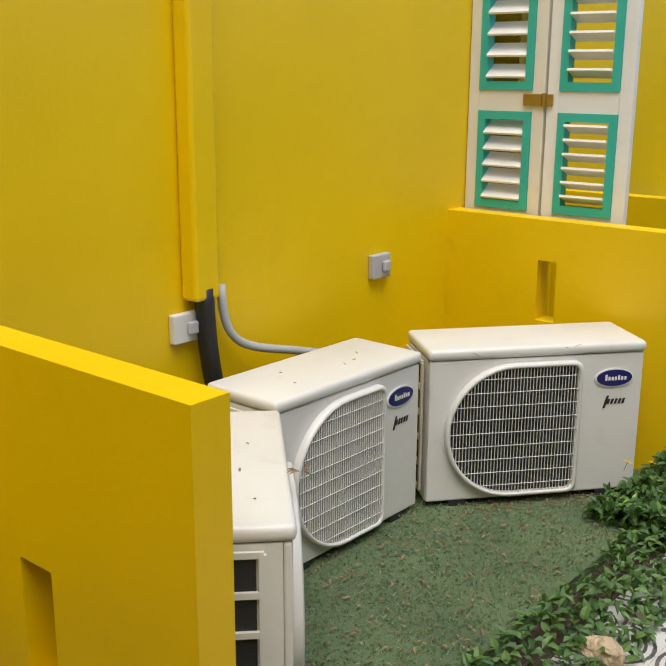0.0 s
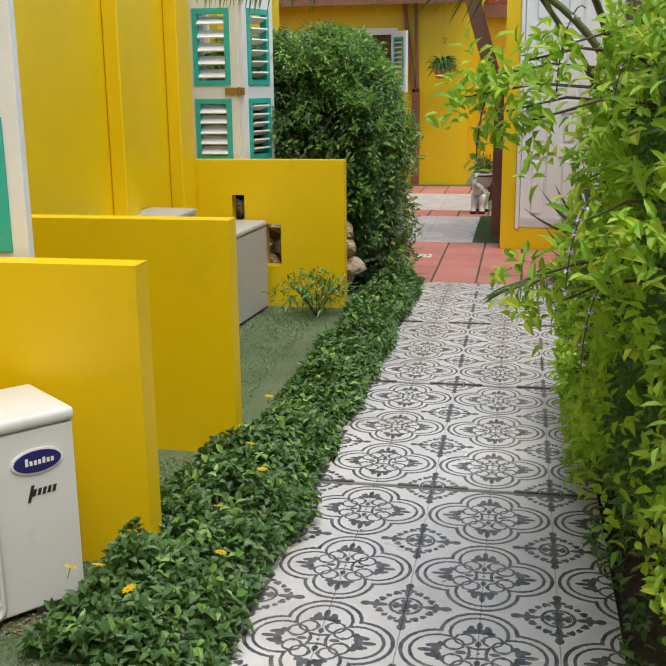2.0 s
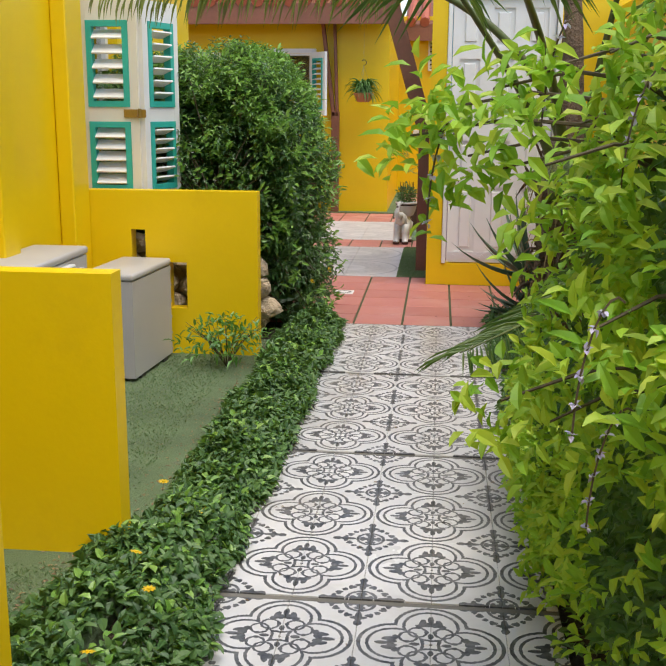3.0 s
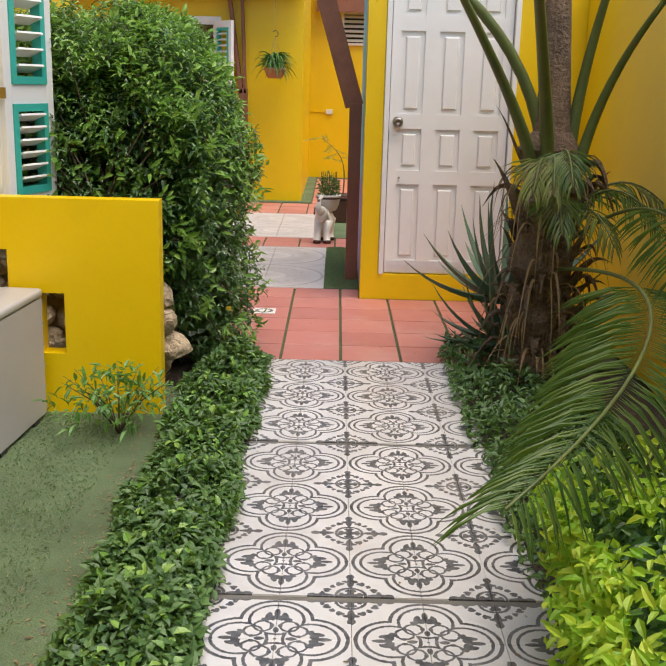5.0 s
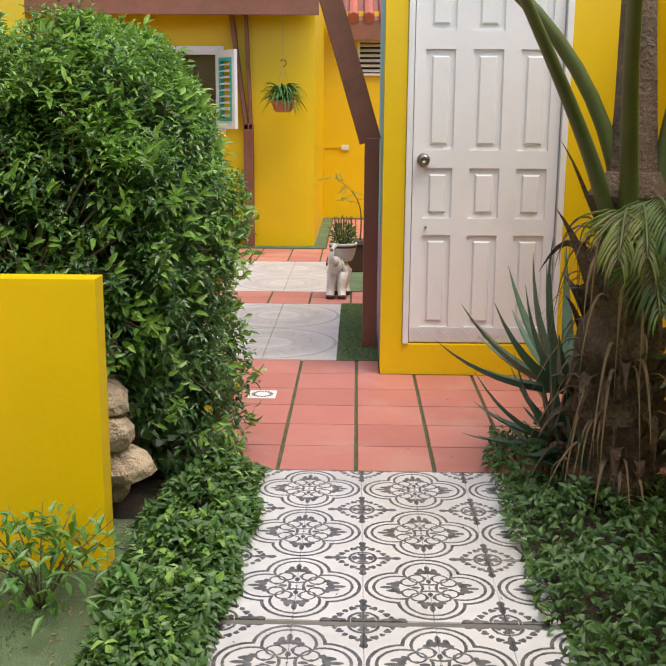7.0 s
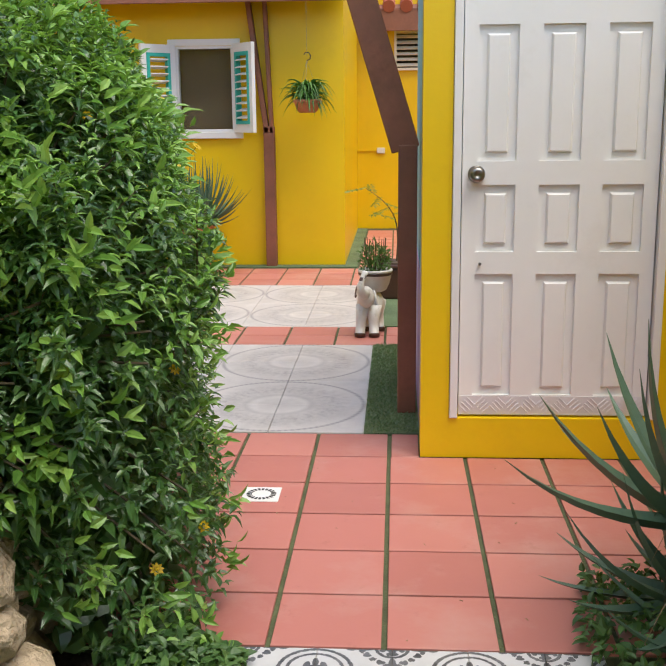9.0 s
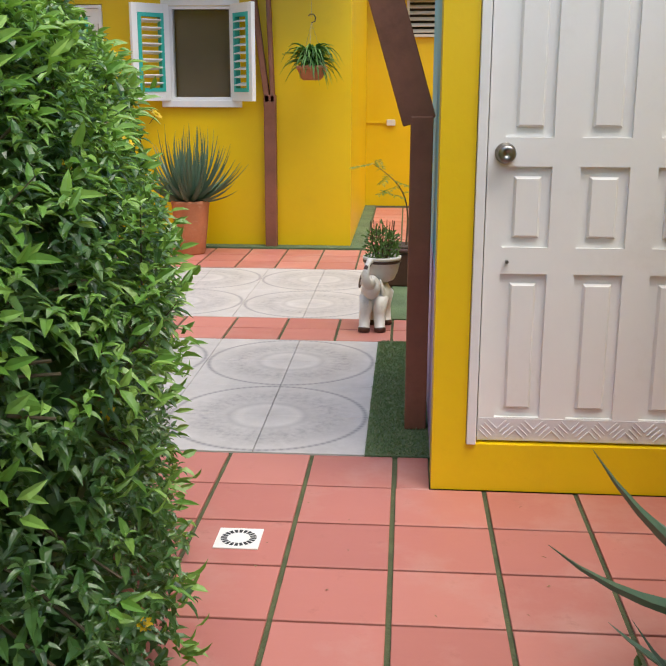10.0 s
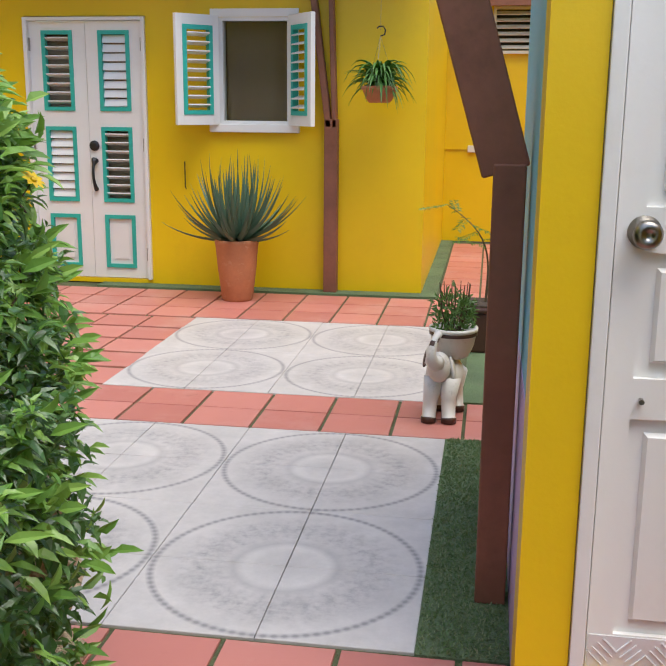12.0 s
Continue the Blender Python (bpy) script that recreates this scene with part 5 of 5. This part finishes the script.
for (a, b, c, e), ln in (
        (((0.0, -0.05, 0.55), (0.34, -1.0, 0.78), (-0.02, -2.1, 0.70), (-0.68, -3.0, 0.62)), 0.30),
        (((0.1, -0.08, 0.7), (0.3, -0.6, 1.05), (0.35, -1.0, 1.0), (0.3, -1.7, 0.55)), 0.28)):
    frond(palm, bezier(a, b, c, e, 18), ln, FROND_DRY if ln > 0.3 else FROND, 0.06, r0=0.008, start=0.35, gap=0.017, wid=0.0075, spread_angle=1.0, twist=0.55 if ln > 0.3 else 0.0)
for i in range(7):
    t = RNG.uniform(-1.9, -0.1)
    o = Vector((math.cos(t), math.sin(t), 0))
    z = RNG.uniform(0.45, 1.0)
    frond(palm, bezier(o * 0.12 + Vector((0, 0, z)), o * 0.25 + Vector((0, 0, z + 0.2)), o * 0.4 + Vector((0, 0, z + 0.22)), o * 0.58 + Vector((0, 0, z + 0.02)), 10), 0.16, FROND if i % 2 else FROND_DRY, 0.35, r0=0.006, start=0.2, wid=0.010)


def aloe(m, n, size, label, low=0.25, rise=0.7, thick=1.0):
    """A rosette of long tapering fleshy leaves."""
    a = thing("aloe", m, label, "aloe")
    for i in range(n):
        t = i * 2.39996 + RNG.uniform(-0.2, 0.2)
        e = low + (1.45 - low) * (i / n) ** rise + RNG.uniform(-0.12, 0.12)
        L = size * RNG.uniform(0.75, 1.1)
        o = Vector((math.cos(t), math.sin(t), 0))
        end = o * math.cos(e) * L + Vector((0, 0, math.sin(e) * L))
        mid = end * 0.5 + Vector((0, 0, -0.05 * L)) + o * 0.10 * L
        curve = bezier(o * 0.03, o * 0.05 + mid * 0.35, mid + o * 0.06 * L, end + Vector((0, 0, 0.10 * L)), 9)
        strips("leaf", [curve], [RNG.uniform(0.055, 0.08) * size / 0.55 * thick], ALOE, a)
    return a


aloe(pose(0.88, -1.68, 0.30), 26, 0.60, "large grey green aloe beside the palm trunk", 0.05, 1.0, 1.15)
aloe(pose(0.86, -1.74, 0.10), 24, 0.50, "low arching aloe at the foot of the palm", -0.15, 1.4, 1.1)
aloe(pose(0.90, -1.95, 0.05), 16, 0.42, "smaller aloe at the foot of the palm", 0.0, 0.8, 1.0)

# ---- pots ----
tp = thing("terracotta_pot", pose(-1.775, 4.62, 0), "tall weathered terracotta pot on the red tiles", "pot")
part("body", lathe(bmesh.new(), [(0.02, 0.0), (0.106, 0.0), (0.114, 0.015), (0.142, 0.25), (0.155, 0.40), (0.160, 0.42), (0.161, 0.445), (0.155, 0.45), (0.148, 0.42), (0.02, 0.41)], 36), TERRA, tp, "", True)
part("soil", lathe(bmesh.new(), [(0.01, 0.412), (0.149, 0.415), (0.1, 0.43), (0.01, 0.44)], 20), SOIL, tp)
aloe(pose(-1.775, 4.62, 0.43), 80, 0.56, "dense upright aloe in the tall terracotta pot", 0.15, 0.75, 0.85)

hp = thing("hanging_pot", pose(-0.765, 4.74, 1.42), "small terracotta pot hanging on thin wires from the eave", "hanging pot")
part("bowl", lathe(bmesh.new(), [(0.02, 0.0), (0.07, 0.0), (0.09, 0.02), (0.118, 0.085), (0.128, 0.09), (0.128, 0.115), (0.115, 0.115), (0.10, 0.09), (0.02, 0.085)], 28), TERRA, hp, "", True)
bm = bmesh.new()
for i in range(3):
    t = 2 * math.pi * i / 3 + 0.4
    tube(bm, [(0.12 * math.cos(t), 0.12 * math.sin(t), 0.11), (0, 0, 0.45)], 0.0015, 4)
tube(bm, [(0, 0, 0.49), (0, 0, 1.185)], 0.0015, 4)
part("wires", bm, METAL, hp)
part("hook", tube(bmesh.new(), [(0.0, 0, 0.45), (0.028, 0, 0.46), (0.034, 0, 0.49), (0.018, 0, 0.515), (-0.012, 0, 0.515), (-0.024, 0, 0.50)], 0.005, 6), BLACK, hp)
fe = thing("fern", pose(-0.765, 4.74, 1.498), "bushy green fern spilling from the hanging pot", "fern")
cv, wd = [], []
for i in range(150):
    t = RNG.uniform(0, 2 * math.pi)
    o = Vector((math.cos(t), math.sin(t), 0))
    r = RNG.uniform(0.10, 0.28)
    up = RNG.uniform(0.06, 0.24)
    cv.append(bezier(o * 0.02, o * 0.05 + Vector((0, 0, up)), o * r * 0.7 + Vector((0, 0, up)), o * r + Vector((0, 0, up - RNG.uniform(0.0, 0.22))), 6))
    wd.append(RNG.uniform(0.024, 0.042))
strips("leaves", cv, wd, FERN, fe)

# elephant planter with a small plant
el = bmesh.new()


def blob(cx, cy, cz, rx, ry, rz, tilt=0):
    r = bmesh.ops.create_icosphere(el, subdivisions=3, radius=1.0, matrix=Matrix.LocRotScale((cx, cy, cz), Euler((0, radians(tilt), 0)), (rx, ry, rz)))
    return r


blob(0.025, 0.06, 0.205, 0.095, 0.135, 0.095)
for x, y, lean in ((-0.05, -0.055, -0.012), (0.03, -0.065, 0.004), (-0.005, 0.14, 0.0), (0.085, 0.13, 0.01)):
    tube(el, [(x + lean, y - 0.02, 0.0), (x + lean, y - 0.02, 0.022), (x + lean * 0.8, y - 0.012, 0.026), (x + lean * 0.3, y, 0.11), (x * 0.85 + 0.01, y * 0.75, 0.21)], [0.036, 0.037, 0.033, 0.035, 0.056], 14)
blob(-0.02, -0.075, 0.27, 0.056, 0.058, 0.075)
tube(el, bezier((-0.035, -0.11, 0.30), (-0.08, -0.19, 0.31), (-0.07, -0.17, 0.40), (-0.03, -0.12, 0.445), 9), [0.042, 0.036, 0.031, 0.028, 0.025, 0.022, 0.020, 0.018, 0.018, 0.020], 12)
blob(-0.078, -0.05, 0.315, 0.012, 0.038, 0.055, 14)
blob(0.048, -0.045, 0.245, 0.016, 0.044, 0.072, -10)
lathe(el, [(0.03, 0.28), (0.075, 0.30), (0.098, 0.35), (0.110, 0.405), (0.116, 0.408), (0.116, 0.420), (0.112, 0.423), (0.118, 0.428), (0.118, 0.442), (0.10, 0.442), (0.09, 0.41), (0.02, 0.40)], 32, 0.055, 0.04)
elephant = part("elephant_planter", el, CERAMIC, None, "", True)
elephant.data.materials.append(UMBER)
for f in elephant.data.polygons:
    c = f.center
    if c.z < 0.024 or 0.406 < c.z < 0.424 and (c.x - 0.055) ** 2 + (c.y - 0.04) ** 2 > 0.105 ** 2 or c.x < -0.082 and c.y > -0.08 and c.z > 0.25:
        f.material_index = 1
elephant.matrix_basis = pose(-0.155, 2.05, 0.004, 0, 0, 8) @ Matrix.Scale(0.95, 4)
tagged(elephant, "white ceramic elephant planter standing on red tiles", "planter")
sm = thing("succulent", pose(-0.109, 2.094, 0.385), "small spiky succulent growing in the elephant planter", "plant")
part("soil", lathe(bmesh.new(), [(0.01, 0.0), (0.088, 0.005), (0.06, 0.02), (0.01, 0.03)], 16), SOIL, sm)
n = 420
t, r = spread(n, 0, 6.28), np.sqrt(RNG.random(n)) * 0.09
z = 0.03 + spread(n, 0, 0.2) * (1 - 0.4 * r / 0.09)
at = np.stack([np.cos(t) * r, np.sin(t) * r, z], 1)
leaves("leaves", at, tilted(n, at * np.array((3, 3, 1.0)), -0.4, 0.3), np.tile((0.0, -1.0, 0.2), (n, 1)), spread(n, 0.02, 0.045), spread(n, 0.007, 0.012), COVER, sm)
n = 90
bm = bmesh.new()
for i in range(12):
    a = i * 0.6
    tube(bm, [(0.02 * math.cos(a), 0.02 * math.sin(a), 0.0), (0.06 * math.cos(a), 0.06 * math.sin(a), 0.12), (0.07 * math.cos(a), 0.07 * math.sin(a), 0.24)], [0.004, 0.003, 0.002], 5)
part("stems", bm, STEM, sm)

bx = thing("planter_box", pose(0.03, 3.45, 0), "brown terracotta planter box on the turf", "planter")
part("body", boxes((-0.15, 0.22, -0.15, 0.15, 0.005, 0.24), bevel=0.012), UMBER, bx)
part("rim", boxes((-0.165, 0.235, -0.165, 0.165, 0.24, 0.27), bevel=0.01), UMBER, bx)
part("soil", boxes((-0.13, 0.20, -0.13, 0.13, 0.271, 0.28)), SOIL, bx)
sp = thing("sapling", pose(0.03, 3.45, 0.27), "thin sapling with sparse feathery leaves beside a cane", "sapling")
pts = bezier((0.0, 0, 0), (0.02, 0, 0.3), (0.02, -0.05, 0.42), (-0.24, -0.05, 0.58), 12)
part("stem", tube(bmesh.new(), pts, [0.008 - 0.0005 * i for i in range(13)], 6), STEM, sp)
part("cane", tube(bmesh.new(), [(0.07, 0.02, 0), (0.08, 0.02, 0.56)], 0.004, 6), BROWN, sp)
at, al = [], []
for i in range(7):
    b = pts[6 + i % 7]
    e = Vector((RNG.uniform(-0.2, 0.15), RNG.uniform(-0.1, 0.1), RNG.uniform(-0.06, 0.07)))
    for j in range(16):
        for sgn in (-1, 1):
            at.append(tuple(b + e * j / 15))
            al.append((-e.y * sgn + e.x * 0.4, e.x * sgn, RNG.uniform(-0.05, 0.05)))
at, al = np.array(at), np.array(al)
leaves("leaves", at, al, np.tile((0.0, 0.0, 1.0), (len(at), 1)), spread(len(at), 0.025, 0.045), spread(len(at), 0.006, 0.010), FERN, sp)


# ---- floor pieces ----
def block(name, w, d, h, bevel, material):
    bm = box(bmesh.new(), -w / 2, w / 2, -d / 2, d / 2, -h, 0)
    top = [e for e in bm.edges if all(v.co.z > -1e-6 for v in e.verts)]
    bmesh.ops.bevel(bm, geom=top, offset=bevel, segments=1, affect="EDGES")
    me = bpy.data.meshes.new(name)
    bm.to_mesh(me)
    bm.free()
    me.materials.append(material)
    return me


def lay(name, mesh, x, y, parent, wob=0.0006):
    ob = new(name, mesh)
    ob.parent = parent
    ob.matrix_basis = pose(x, y, RNG.uniform(-wob, wob), RNG.uniform(-0.08, 0.08), RNG.uniform(-0.08, 0.08), RNG.uniform(-0.15, 0.15))


RT = block("tile", 0.299, 0.2935, 0.012, 0.0015, RED)
for j in range(6):
    for i in range(-5, 4):
        x, y = 0.315 * i + 0.1575, -0.305 * j - 0.1525
        if j == 0 and i >= 0:
            continue
        lay("tile", RT, x, y, bed)
half = block("half_tile", 0.115, 0.299, 0.012, 0.003, RED)
lay("half_tile", half, 0.068, -0.1525, bed)
RT2 = block("tile", 0.299, 0.257, 0.012, 0.0015, RED)
for j in range(2):
    for i in range(-11, 1):
        lay("tile", RT2, 0.315 * i + 0.115, 1.755 + 0.2675 * j + 0.13375, bed)
for j in range(3):
    for i in range(-11, 2):
        lay("tile", RT, 0.315 * i - 0.20, 3.97 + 0.31 * j + 0.155, bed)
for j in range(5):
    for i in range(-6, 0):
        lay("tile", RT, 0.315 * i - 1.72, 2.30 + 0.33 * j + 0.165, bed)
for j in range(10):
    for i in range(6):
        lay("tile", RT, 0.315 * i - 0.17, 4.93 + 0.31 * j + 0.155, bed)
M1 = tile_mandala("mandala_tile_near", -0.55, 0.435 + 0.012, 0.435)
M2 = tile_mandala("mandala_tile_far", -0.55 - 0.04, 2.295 + 0.4165, 0.4165)
PT1 = block("pale_tile", 0.4325, 0.4325, 0.012, 0.0015, M1)
PT2 = block("pale_tile", 0.4325, 0.414, 0.012, 0.0015, M2)
for i in range(4):
    for j in range(4):
        lay("pale_tile", PT1, -0.115 - 0.2175 - 0.435 * i, 0.012 + 0.2175 + 0.435 * j, bed, 0.0003)
        lay("pale_tile", PT2, -0.155 - 0.2175 - 0.435 * i, 2.295 + 0.20825 + 0.4165 * j, bed, 0.0003)
PA = block("patterned_tile", 0.1988, 0.1988, 0.010, 0.0012, PATTERN)
PB = block("patterned_tile", 0.154, 0.1988, 0.010, 0.0012, PATTERN)
for k in range(8):
    for j in range(6):
        y = -1.832 - 1.23 * k - 0.2 * j - 0.1
        if y < -10.0:
            continue
        for i in range(5):
            lay("patterned_tile", PA, -0.478 + 0.2 * i, y, path_floor, 0.0004)
        lay("patterned_tile", PB, 0.4995, y, path_floor, 0.0004)
